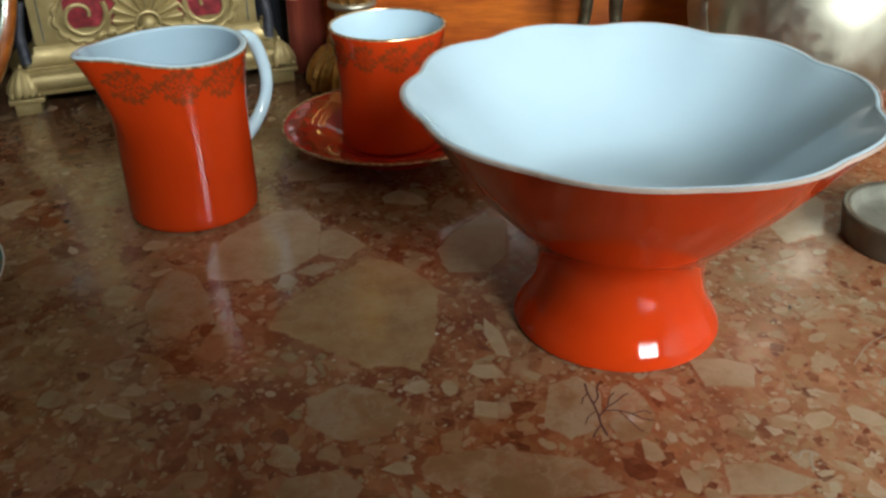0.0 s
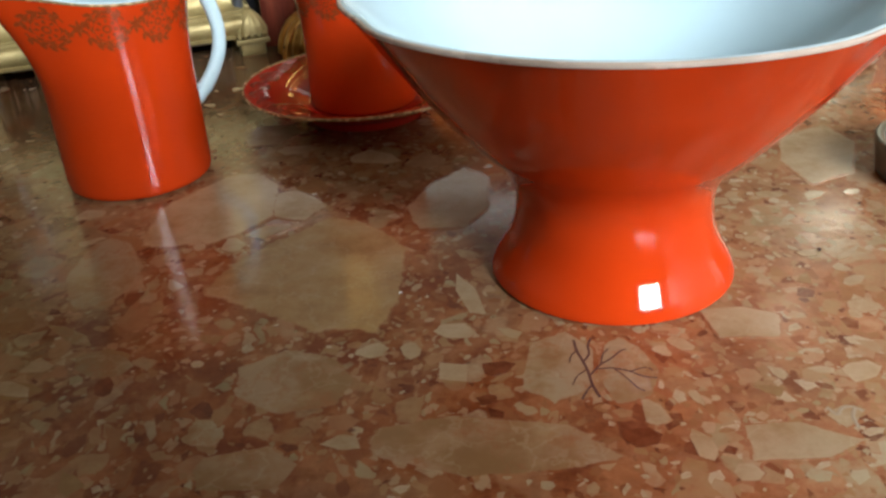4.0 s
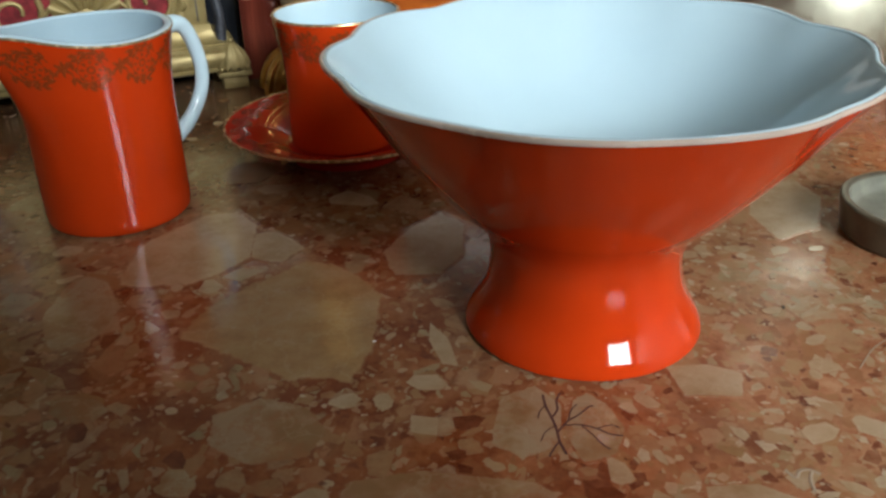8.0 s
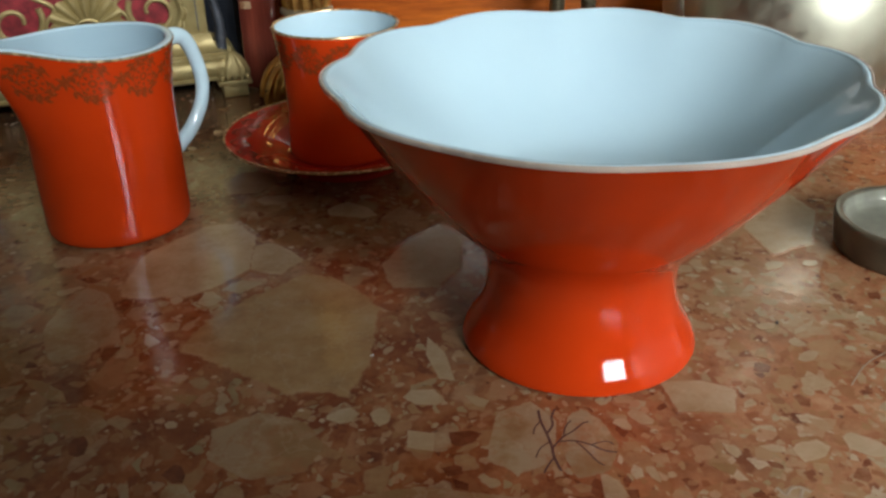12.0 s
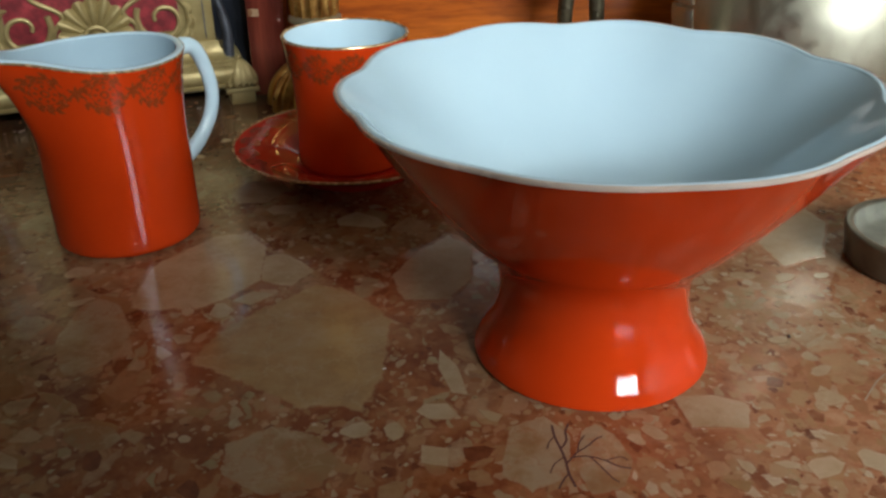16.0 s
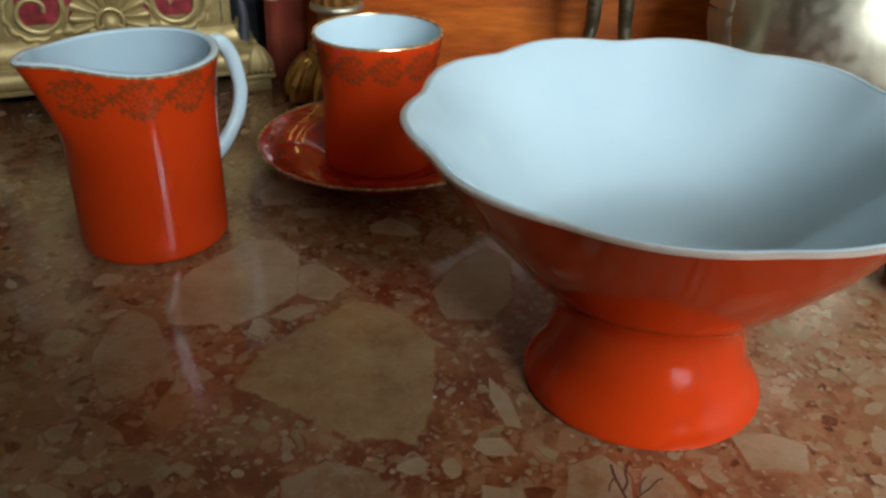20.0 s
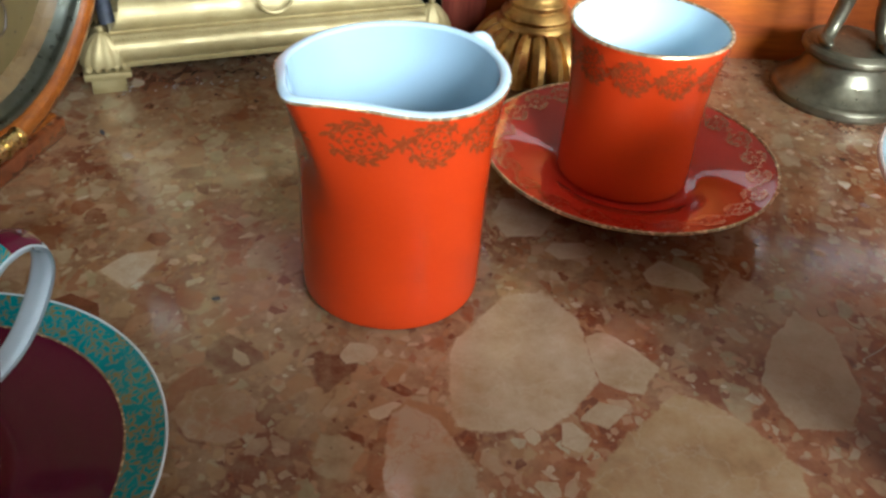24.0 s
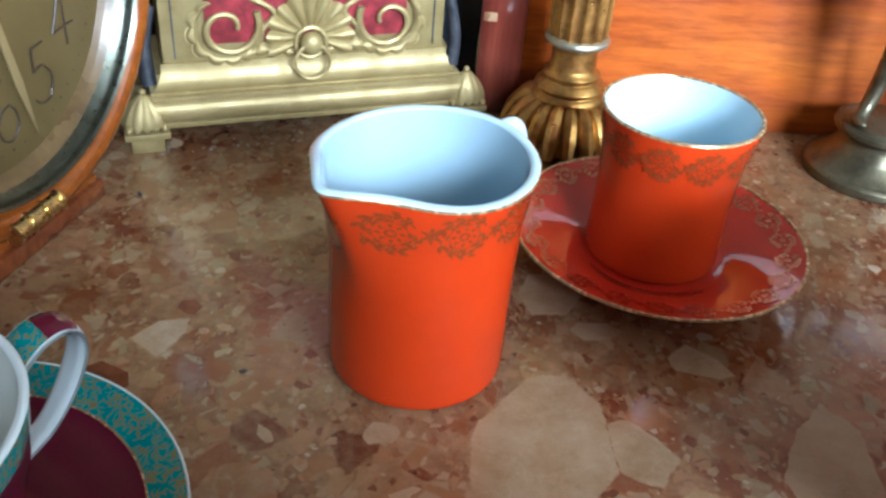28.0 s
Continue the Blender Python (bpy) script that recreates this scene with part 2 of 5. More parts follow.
def chip_stone(name="pale_breccia_stone", grey=0.0, yellow=0.0):
    """One large pale stone of the breccia: each has its own tone, clouds and cracks, and frays into the paste at its border."""
    m = Mat(name, (0.4, 0.28, 0.17), 0.12)
    around = breccia_colour(m)
    rnd = m.node("ObjectInfo", out=5)
    base = m.ramp(rnd, (0.0, (0.28, 0.165, 0.070)), (0.3, (0.29, 0.180, 0.085)), (0.55, (0.31, 0.235, 0.150)), (0.8, (0.28, 0.165, 0.095)), (1.0, (0.27, 0.215, 0.135)))
    c = m.mix(m.span(m.noise(26, 6, 0.7), 0.44, 0.58, 0, 0.75), base, (0.25, 0.118, 0.042))
    c = m.mix(m.span(m.noise(48, 6, 0.75), 0.53, 0.62, 0, 0.55), c, (0.27, 0.100, 0.036))
    c = m.mix(m.span(m.noise(60, 5, 0.75), 0.50, 0.74, 0, 0.5), c, (0.36, 0.25, 0.13))
    c = m.mix(m.span(m.noise(150, 4, 0.75), 0.60, 0.70, 0, 0.35), c, (0.24, 0.10, 0.045))
    c = m.mix(m.span(m.noise(13, 5, 0.7), 0.47, 0.58, 0, 0.5), c, (0.19, 0.115, 0.052))
    warp = m.node("VectorMath", (0, m.co()), (1, m.node("VectorMath", (0, m.noise(40, 4, 0.7, out=1)), (1, (0.03, 0.03, 0.03)), operation="MULTIPLY")), operation="ADD")
    crack = m.node("TexVoronoi", ("Vector", warp), ("Scale", 26.0), feature="DISTANCE_TO_EDGE")
    c = m.mix(m.span(crack, 0.0, 0.012, 0.5, 0.0), c, (0.26, 0.11, 0.05))
    c = m.mix(grey, c, m.ramp(m.noise(48, 6, 0.72), (0.32, (0.265, 0.165, 0.085)), (0.52, (0.365, 0.27, 0.170)), (0.72, (0.45, 0.365, 0.255))))
    c = m.mix(yellow, c, m.ramp(m.noise(36, 6, 0.72), (0.34, (0.21, 0.110, 0.042)), (0.50, (0.30, 0.178, 0.078)), (0.68, (0.38, 0.255, 0.130))))
    c = m.mix(m.span(m.node("TexVoronoi", ("Vector", warp), ("Scale", 47.0), feature="DISTANCE_TO_EDGE"), 0.0, 0.030, 0.22, 0.0), c, (0.42, 0.34, 0.24))
    inner = m.node("Attribute", out=2)
    inner.node.attribute_name = "inner"
    frayed = m.math("ADD", inner, m.span(m.noise(210, 6, 0.75), 0, 1, -0.52, 0.52))
    m.put("Base Color", m.mix(m.span(frayed, 0.25, 0.42), around, c))
    return m.m


def fine_stone():
    """The small chips: each of one tone, most pale, some tan or dark red, clouded by the paste."""
    m = Mat("small_breccia_chips", (0.3, 0.2, 0.12), 0.12)
    around = breccia_colour(m)
    rnd = m.node("NewGeometry", out=8)
    tone = m.ramp(rnd, (0.0, (0.085, 0.020, 0.010)), (0.10, (0.15, 0.042, 0.018)), (0.20, (0.27, 0.135, 0.060)), (0.42, (0.32, 0.215, 0.125)),
                  (0.62, (0.33, 0.175, 0.095)), (0.80, (0.42, 0.33, 0.23)), (1.0, (0.30, 0.25, 0.155)))
    tone = m.mix(m.span(m.noise(260, 4, 0.7), 0.35, 0.72, 0.0, 0.55), tone, around)
    m.put("Base Color", tone)
    return m.m


MARBLE = breccia()
FINE_CHIP = fine_stone()
CHIP = chip_stone()
GREY_CHIP = chip_stone("grey_beige_stone", 0.7)
YELLOW_CHIP = chip_stone("yellow_tan_stone", 0.0, 0.75)
DARK_STONE = Mat("dark_red_stone", (0.12, 0.03, 0.016), 0.14)
DARK_STONE.put("Base Color", DARK_STONE.mix(DARK_STONE.span(DARK_STONE.noise(140, 4, 0.7), 0.35, 0.65), (0.095, 0.026, 0.011), (0.17, 0.052, 0.022)))
DARK_STONE = DARK_STONE.m
PALE_VEIN = Mat("pale_calcite", (0.31, 0.245, 0.175), 0.25).m
# pale blue glaze darkened, with the shade inside the jug put into its colour
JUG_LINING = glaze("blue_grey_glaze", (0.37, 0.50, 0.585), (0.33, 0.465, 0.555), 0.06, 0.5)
VEIN = Mat("black_vein", (0.085, 0.045, 0.040), 0.2).m


def teal_gold():
    m = Mat("teal_and_gold_band", (0.0, 0.2, 0.22), 0.09)
    warp = m.node("VectorMath", (0, m.co()), (1, m.node("VectorMath", (0, m.noise(120, 2, 0.5, out=1)), (1, (0.012, 0.012, 0.012)), operation="MULTIPLY")), operation="ADD")
    w = m.node("TexVoronoi", ("Vector", warp), ("Scale", 330.0), feature="DISTANCE_TO_EDGE")
    leaf = m.math("MULTIPLY", m.span(w, 0.04, 0.16, 0.85, 0), m.span(m.noise(240, 2), 0.40, 0.55))
    teal = m.mix(m.noise(60, 4, 0.7), (0.0, 0.115, 0.15), (0.01, 0.25, 0.25))
    m.put("Base Color", m.mix(leaf, teal, (0.40, 0.27, 0.08)))
    m.put("Metallic", m.math("MULTIPLY", leaf, 0.6))
    return m.m


TEAL = teal_gold()


def velvet():
    m = Mat("crimson_velvet", (0.30, 0.012, 0.02), 0.6)
    n = m.noise(110, 5, 0.7)
    m.put("Base Color", m.mix(m.span(n, 0.40, 0.62), (0.115, 0.005, 0.009), (0.27, 0.022, 0.030)))
    m.put("Sheen Weight", 0.15)
    m.bump(m.noise(70, 4), 0.6, 0.002)
    return m.m


VELVET = velvet()


def plain(name, a, b, scale, rough, bump=0.1, spec=0.5, coat=0.0):
    m = Mat(name, a, rough, spec=spec, coat=coat)
    n = m.noise(scale, 4, 0.6)
    m.put("Base Color", m.mix(m.span(n, 0.32, 0.7), a, b))
    m.bump(m.noise(scale * 3, 3), bump, 0.001)
    return m.m


DIAL = plain("gold_dial", (0.108, 0.077, 0.029), (0.083, 0.058, 0.021), 30, 0.3)
HAND = plain("pale_gold_hand", (0.22, 0.165, 0.075), (0.19, 0.14, 0.062), 60, 0.3)
INK = plain("dark_ink", (0.03, 0.02, 0.012), (0.05, 0.03, 0.02), 200, 0.4)
BLACK = plain("black_polished_stone", (0.010, 0.012, 0.016), (0.030, 0.034, 0.046), 14, 0.16)
WALL = plain("brown_plaster", (0.125, 0.095, 0.065), (0.105, 0.078, 0.052), 4, 0.9)
PALE_WALL = plain("cream_plaster", (0.62, 0.60, 0.57), (0.56, 0.54, 0.51), 4, 0.9)
# tone of the added screen; dark so it bounces little light
SCREEN_DARK = plain("dark_brown_panelling", (0.060, 0.045, 0.035), (0.045, 0.034, 0.026), 6, 0.6)
CEIL = plain("cream_ceiling", (0.24, 0.215, 0.175), (0.21, 0.19, 0.155), 4, 0.9)
FLOORWOOD = timber("floor_boards", (0.30, 0.17, 0.08), (0.22, 0.12, 0.055), (0.10, 0.05, 0.025), 0.4, "y", 0.2)
WHITE_PAINT = plain("white_paint", (0.78, 0.78, 0.76), (0.72, 0.72, 0.70), 8, 0.45)
ONYX = plain("grey_green_stone", (0.115, 0.095, 0.060), (0.055, 0.050, 0.036), 60, 0.28, 0.15)
ONYX_IN = plain("pale_grey_stone", (0.21, 0.21, 0.17), (0.12, 0.125, 0.10), 70, 0.12, 0.1)
# dark tone holds the shade of the gap, lighter flecks are dust
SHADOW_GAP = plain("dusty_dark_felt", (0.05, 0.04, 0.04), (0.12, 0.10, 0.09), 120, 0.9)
DUST = plain("pale_lint", (0.30, 0.28, 0.25), (0.22, 0.20, 0.18), 200, 0.9)
MARK = plain("dark_crumb", (0.02, 0.018, 0.02), (0.04, 0.03, 0.03), 300, 0.7)


# ---- building helpers ----
def thing(name, place=(0, 0, 0), turn=0.0, label="", category="", group="", kind=""):
    ob = new(name)
    ob.empty_display_size = 0.02
    ob.matrix_world = pose(*place, 0, 0, turn)
    return tagged(ob, label, category, group, kind)


def solid(name, bm, material, smooth=True, sharp=40):
    bm.normal_update()
    bmesh.ops.recalc_face_normals(bm, faces=bm.faces[:])
    me = bpy.data.meshes.new(name)
    for e in bm.edges:
        if len(e.link_faces) == 2 and e.calc_face_angle(0) > radians(sharp):
            e.smooth = False
    for f in bm.faces:
        f.smooth = smooth
    bm.to_mesh(me)
    bm.free()
    me.materials.append(material)
    return me


def part(name, bm, material, parent, label="", smooth=True, sharp=40):
    ob = new(name, solid(name, bm, material, smooth, sharp))
    ob.parent = parent
    return tagged(ob, label)


def grid(fn, nu, nv, wrap=True, bm=None):
    """A sheet of quads: fn(u, v) for u in 0..1 and v round the circle (0..1)."""
    bm = bm or bmesh.new()
    rows = []
    for i in range(nu):
        rows.append([bm.verts.new(fn(i / (nu - 1), j / (nv if wrap else nv - 1))) for j in range(nv)])
    for i in range(nu - 1):
        for j in range(nv if wrap else nv - 1):
            k = (j + 1) % nv
            bm.faces.new((rows[i][j], rows[i][k], rows[i + 1][k], rows[i + 1][j]))
    return bm


def curve_at(points, u):
    """A smooth curve through points at u in 0..1 (Catmull-Rom)."""
    n = len(points) - 1
    x = min(max(u, 0), 1) * n
    i = min(int(x), n - 1)
    f = x - i
    p = [Vector(points[min(max(i + k, 0), n)]) for k in (-1, 0, 1, 2)]
    return 0.5 * (2 * p[1] + (p[2] - p[0]) * f + (2 * p[0] - 5 * p[1] + 4 * p[2] - p[3]) * f * f + (3 * p[1] - p[0] - 3 * p[2] + p[3]) * f ** 3)


def turned(profile, nv=64, nu=None, smooth_curve=True, flute=None, bm=None):
    """A lathe form from (radius, height) pairs. flute(angle, height) scales the radius."""
    nu = nu or (len(profile) if not smooth_curve else len(profile) * 6)

    def fn(u, v):
        if smooth_curve:
            r, z = curve_at([(a, b, 0) for a, b in profile], u)[:2]
        else:
            x = u * (len(profile) - 1)
            i = min(int(x), len(profile) - 2)
            r = profile[i][0] + (profile[i + 1][0] - profile[i][0]) * (x - i)
            z = profile[i][1] + (profile[i + 1][1] - profile[i][1]) * (x - i)
        a = v * math.tau
        k = flute(a, z) if flute else 1
        return (max(r, 0.00002) * k * math.cos(a), max(r, 0.00002) * k * math.sin(a), z)
    return grid(fn, nu, nv, True, bm)


def tube(path, radius, nv=12, flat=1.0, steps=40, bm=None, up=(0, 0, 1)):
    """A rod along a smooth path; radius: a number or fn(u); flat squeezes it across its up direction."""
    bm = bm or bmesh.new()
    pts = [curve_at(path, i / steps) for i in range(steps + 1)]
    rings = []
    for i, p in enumerate(pts):
        d = (pts[min(i + 1, steps)] - pts[max(i - 1, 0)]).normalized()
        side = d.cross(Vector(up))
        side = side.normalized() if side.length > 1e-4 else Vector((1, 0, 0))
        nrm = side.cross(d).normalized()
        r = radius(i / steps) if callable(radius) else radius
        rings.append([bm.verts.new(p + side * math.cos(a) * r * flat + nrm * math.sin(a) * r) for a in (k / nv * math.tau for k in range(nv))])
    for a, b in zip(rings, rings[1:]):
        for k in range(nv):
            bm.faces.new((a[k], a[(k + 1) % nv], b[(k + 1) % nv], b[k]))
    bm.faces.new(rings[0][::-1])
    bm.faces.new(rings[-1])
    return bm


def block(x0, x1, y0, y1, z0, z1, bevel=0.0, bm=None, seg=2):
    own = bmesh.new()
    bmesh.ops.create_cube(own, size=1)
    for v in own.verts:
        v.co = Vector((x0 + (v.co.x + 0.5) * (x1 - x0), y0 + (v.co.y + 0.5) * (y1 - y0), z0 + (v.co.z + 0.5) * (z1 - z0)))
    if bevel:
        bmesh.ops.bevel(own, geom=own.edges[:], offset=bevel, segments=seg, affect="EDGES", profile=0.5)
    if bm is None:
        return own
    me = bpy.data.meshes.new("tmp")
    own.to_mesh(me)
    own.free()
    bm.from_mesh(me)
    bpy.data.meshes.remove(me)
    return bm


def lump(c, sx, sy, sz, turn=(0, 0, 0), sub=3, bm=None):
    bm = bm or bmesh.new()
    m = Matrix.LocRotScale(c, Euler([radians(a) for a in turn]), (sx, sy, sz))
    bmesh.ops.create_icosphere(bm, subdivisions=sub, radius=1, matrix=m)
    return bm


def swept(profile, x0, x1, bm=None, flare=0.0):
    """A straight moulding along x with the closed outline profile of (y, z)."""
    bm = bm or bmesh.new()
    a = [bm.verts.new((x0 + flare * (y), y, z)) for y, z in profile]
    b = [bm.verts.new((x1 - flare * (y), y, z)) for y, z in profile]
    n = len(profile)
    for i in range(n):
        bm.faces.new((a[i], a[(i + 1) % n], b[(i + 1) % n], b[i]))
    bm.faces.new(a[::-1])
    bm.faces.new(b)
    return bm


def flower_print(on, parent, size, n, material, name="flower_print", lift=0.00025, thin=1.0):
    """Printed flower sprays round a vessel. on(s, h): place and normal at s metres along and h metres across the band;
    n sprays, each size wide."""
    for i in range(n):
        bm = bmesh.new()

        def blot(points):
            vs = []
            for s, h in points:
                p, nn = on(i, s * size, h * size)
                vs.append(bm.verts.new(p + nn * lift))
            if len(vs) >= 3:
                bm.faces.new(vs)

        def ring(r0, r1, k=18, cs=0.0, ch=0.0, wave=0.0, lobes=7):
            for j in range(k):
                q = []
                for a, r in ((j, r0), (j + 1, r0), (j + 1, r1), (j, r1)):
                    t = a / k * math.tau
                    rr = r * (1 + (wave * math.cos(lobes * t) if r == r1 else 0))
                    q.append((cs + rr * math.cos(t), ch + rr * math.sin(t)))
                blot(q)

        def leaf(s, h, ang, length, w):
            c, d, w = math.cos(ang), math.sin(ang), w * thin
            blot([(s + c * x - d * y, h + d * x + c * y) for x, y in
                  ((0, 0), (length * 0.35, -w), (length * 0.75, -w * 0.7), (length, 0), (length * 0.7, w * 0.6), (length * 0.3, w * 0.8))])

        ring(0.036, 0.072, 12)
        for k in range(8):
            t = k / 8 * math.tau
            leaf(0.092 * math.cos(t), 0.092 * math.sin(t), t, 0.085, 0.030)
        ring(0.188, 0.218, 40, wave=0.12, lobes=8)
        for low, high, count in ((25, 165, 5), (190, 350, 6)):
            for k in range(count):
                t = radians(low + (high - low) * (k + 0.5) / count)
                r = 0.290 + 0.020 * math.sin(k * 2.3 + low)
                for turn, length in ((0.55, 0.150), (-0.40, 0.140)):
                    leaf(r * math.cos(t), r * math.sin(t), t + math.pi / 2 + turn, length, 0.040)
            for k in range(14):
                t0, t1 = (radians(low + (high - low) * (k + j) / 14) for j in (0, 1))
                blot([(r * math.cos(t), r * math.sin(t)) for t, r in ((t0, 0.284), (t1, 0.284), (t1, 0.310), (t0, 0.310))])
        for k in range(6):
            leaf(0.45, 0.02, radians(30 + 60 * k), 0.15, 0.034)
        ob = part(name, bm, material, parent, "bronze-coloured printed flower spray" if i == 0 else "", smooth=False)


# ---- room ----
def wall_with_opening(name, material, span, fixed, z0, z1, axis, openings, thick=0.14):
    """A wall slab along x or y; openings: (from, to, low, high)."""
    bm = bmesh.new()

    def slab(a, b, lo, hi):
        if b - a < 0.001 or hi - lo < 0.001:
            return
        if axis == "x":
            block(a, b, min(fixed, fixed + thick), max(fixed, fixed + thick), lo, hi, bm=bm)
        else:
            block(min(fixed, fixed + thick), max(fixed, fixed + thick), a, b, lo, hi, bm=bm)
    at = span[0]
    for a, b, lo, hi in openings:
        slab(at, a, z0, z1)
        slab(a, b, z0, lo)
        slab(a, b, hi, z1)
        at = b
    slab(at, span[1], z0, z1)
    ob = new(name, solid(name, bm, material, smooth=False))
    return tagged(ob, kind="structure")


X0, X1, Y0, Y1, FLOOR, TOP = -1.7, 2.6, -2.2, 0.78, -0.8, 2.2
wall_with_opening("wall_front", WALL, (X0, X1), Y0, FLOOR, TOP, "x", [(0.62, 2.22, 1.02, 1.98)], -0.14)
# unseen wall, kept pale to bounce window light back as fill from the right
wall_with_opening("wall_side", PALE_WALL, (Y0 - 0.14, Y1 + 0.14), X1, FLOOR, TOP, "y", [], 0.14)
# unseen low screen, added to keep window light off the near left marble
wall_with_opening("wall_near", SCREEN_DARK, (X0, 0.205), -0.07, FLOOR, 0.32, "x", [], -0.12)
wall_with_opening("wall_far", WALL, (Y0 - 0.14, Y1 + 0.14), X0, FLOOR, TOP, "y", [], -0.14)
wall_with_opening("wall_back", WALL, (X0, X1), Y1, FLOOR, TOP, "x", [], 0.14)
# unseen pale board, added so marble and saucers reflect a low band of sheen
tagged(new("dado", solid("dado", block(X0, X1, Y1 - 0.012, Y1 - 0.001, FLOOR, 0.170, 0.002), PALE_WALL, False)), "unseen cream board low on the wall, added to reflect as sheen", kind="structure")
floor = tagged(new("floor", solid("floor", block(X0 - 0.14, X1 + 0.14, Y0 - 0.14, Y1 + 0.14, FLOOR - 0.1, FLOOR), FLOORWOOD, False)), kind="structure")
ceiling = tagged(new("ceiling", solid("ceiling", block(X0 - 0.14, X1 + 0.14, Y0 - 0.14, Y1 + 0.14, TOP, TOP + 0.1), CEIL, False)), kind="structure")


def window(name, width, height, m):
    """A sash window: outer frame, one upright and one cross bar, and a sill."""
    w = new(name)
    w.matrix_world = m
    tagged(w, "white painted timber window with glazing bars", "window", kind="structure")
    f = bmesh.new()
    h, k = width / 2, 0.05
    block(-h, -h + k, -0.03, 0.03, 0, height, 0.004, f)
    block(h - k, h, -0.03, 0.03, 0, height, 0.004, f)
    block(-h + k, h - k, -0.03, 0.03, 0, k, 0.004, f)
    block(-h + k, h - k, -0.03, 0.03, height - k, height, 0.004, f)
    part("window_frame", f, WHITE_PAINT, w)
    for x in (-0.3 * width, -0.1 * width, 0.1 * width, 0.3 * width):
        part("glazing_bar", block(x - 0.045, x + 0.045, -0.02, 0.02, k, height - k, 0.004), WHITE_PAINT, w)
    part("glazing_bar", block(-h + k, h - k, -0.018, 0.018, height * 0.62, height * 0.62 + 0.08, 0.004), WHITE_PAINT, w)
    part("window_sill", block(-h - 0.03, h + 0.03, 0.031, 0.14, -0.03, -0.002, 0.004), WHITE_PAINT, w)


window("window_1", 1.60, 0.96, pose(1.42, -2.24, 1.02))

# ---- marble-topped cabinet ----
EDGE_F, EDGE_B, EDGE_L, EDGE_R = -0.10, 0.70, -0.75, 0.75
cabinet = thing("marble_topped_cabinet", (0, 0, FLOOR), label="dark wooden cabinet with a polished red breccia marble top", category="cabinet")
part("carcass", block(EDGE_L + 0.03, EDGE_R - 0.03, EDGE_F + 0.03, EDGE_B - 0.01, 0.06, -FLOOR - 0.0305, 0.004), CARCASS, cabinet)
part("plinth", block(EDGE_L + 0.05, EDGE_R - 0.05, EDGE_F + 0.06, EDGE_B - 0.02, 0, 0.06, 0.003), CARCASS, cabinet)
top = part("marble_top", block(EDGE_L, EDGE_R, EDGE_F, EDGE_B, -FLOOR - 0.03, -FLOOR, 0.004), MARBLE, cabinet, "polished red breccia marble with pale angular stones")

# black polished upstand behind the ornaments
upstand = tagged(new("back_panel", solid("back_panel", block(-0.75, 0.75, 0.708, 0.728, -0.03, 0.11, 0.002), BLACK)),
                 "black polished stone panel standing behind the ornaments", "panel", kind="structure")


# ---- red bowl on a foot ----
def footed_bowl():
    t = thing("footed_bowl", (0.0742, 0.3328, 0), 8, "orange-red footed china bowl, pale blue inside, scalloped bronze rim", "bowl")
    notch = radians(84.7)  # ten lobes with softly rounded notches between them

    def scallop(a, z):
        k = min(max((z - 0.056) / 0.048, 0), 1) ** 2.2
        c = math.sqrt(math.sin(5 * (a - notch)) ** 2 + 0.05) - 0.68
        return 1 + k * 0.046 * c, k * 0.0013 * c

    outer = [(0.0438, 0.0004), (0.0447, 0.0009), (0.0448, 0.0015), (0.0443, 0.0030), (0.0431, 0.0056), (0.0411, 0.0090), (0.0384, 0.0140), (0.0365, 0.0195), (0.0356, 0.0250), (0.0354, 0.0300), (0.0361, 0.0350), (0.0378, 0.0398),
             (0.0407, 0.0443), (0.0448, 0.0487), (0.0512, 0.0546), (0.0610, 0.0655), (0.0720, 0.0790), (0.0808, 0.0910), (0.0882, 0.1010), (0.0905, 0.1040)]
    inner = [(0.0002, 0.0555), (0.0180, 0.0560), (0.0330, 0.0580), (0.0445, 0.0620), (0.0560, 0.0705), (0.0665, 0.0810), (0.0765, 0.0925), (0.0848, 0.1015), (0.0880, 0.1045)]

    def shell(points):
        def fn(u, v):
            r, z = curve_at([(a, b, 0) for a, b in points], u)[:2]
            a = v * math.tau
            k, dz = scallop(a, z)
            return (r * k * math.cos(a), r * k * math.sin(a), z + dz)
        return fn
    part("body", grid(shell(outer), 76, 160), RED, t, "orange-red glazed outside")
    part("lining", grid(shell(inner), 40, 160), PALE, t, "pale blue glazed inside")

    def rim(u, v):
        a = u * math.tau
        r = 0.0890 + 0.0012 * math.cos(v * math.tau)
        z = 0.1043 + 0.0009 * math.sin(v * math.tau)
        k, dz = scallop(a, 0.104)
        return (r * k * math.cos(a), r * k * math.sin(a), z + dz)
    part("rim", grid(rim, 161, 10), PALE, t, "pale rounded scalloped edge")

    def line(u, v):
        a = u * math.tau
        r = 0.0903 + 0.0007 * math.cos(v * math.tau)
        z = 0.1043 + 0.0009 * math.sin(v * math.tau)
        k, dz = scallop(a, 0.104)
        return (r * k * math.cos(a), r * k * math.sin(a), z + dz)
    part("bronze_line", grid(line, 161, 8), BROWN_RIM, t, "worn bronze line round the rim")
    part("foot_ring", turned([(0.0430, 0.0008), (0.0425, 0.0), (0.0405, 0.0), (0.039, 0.006), (0.0005, 0.030)], 64, smooth_curve=False), WHITE, t, "unglazed white foot ring")
    return t


footed_bowl()


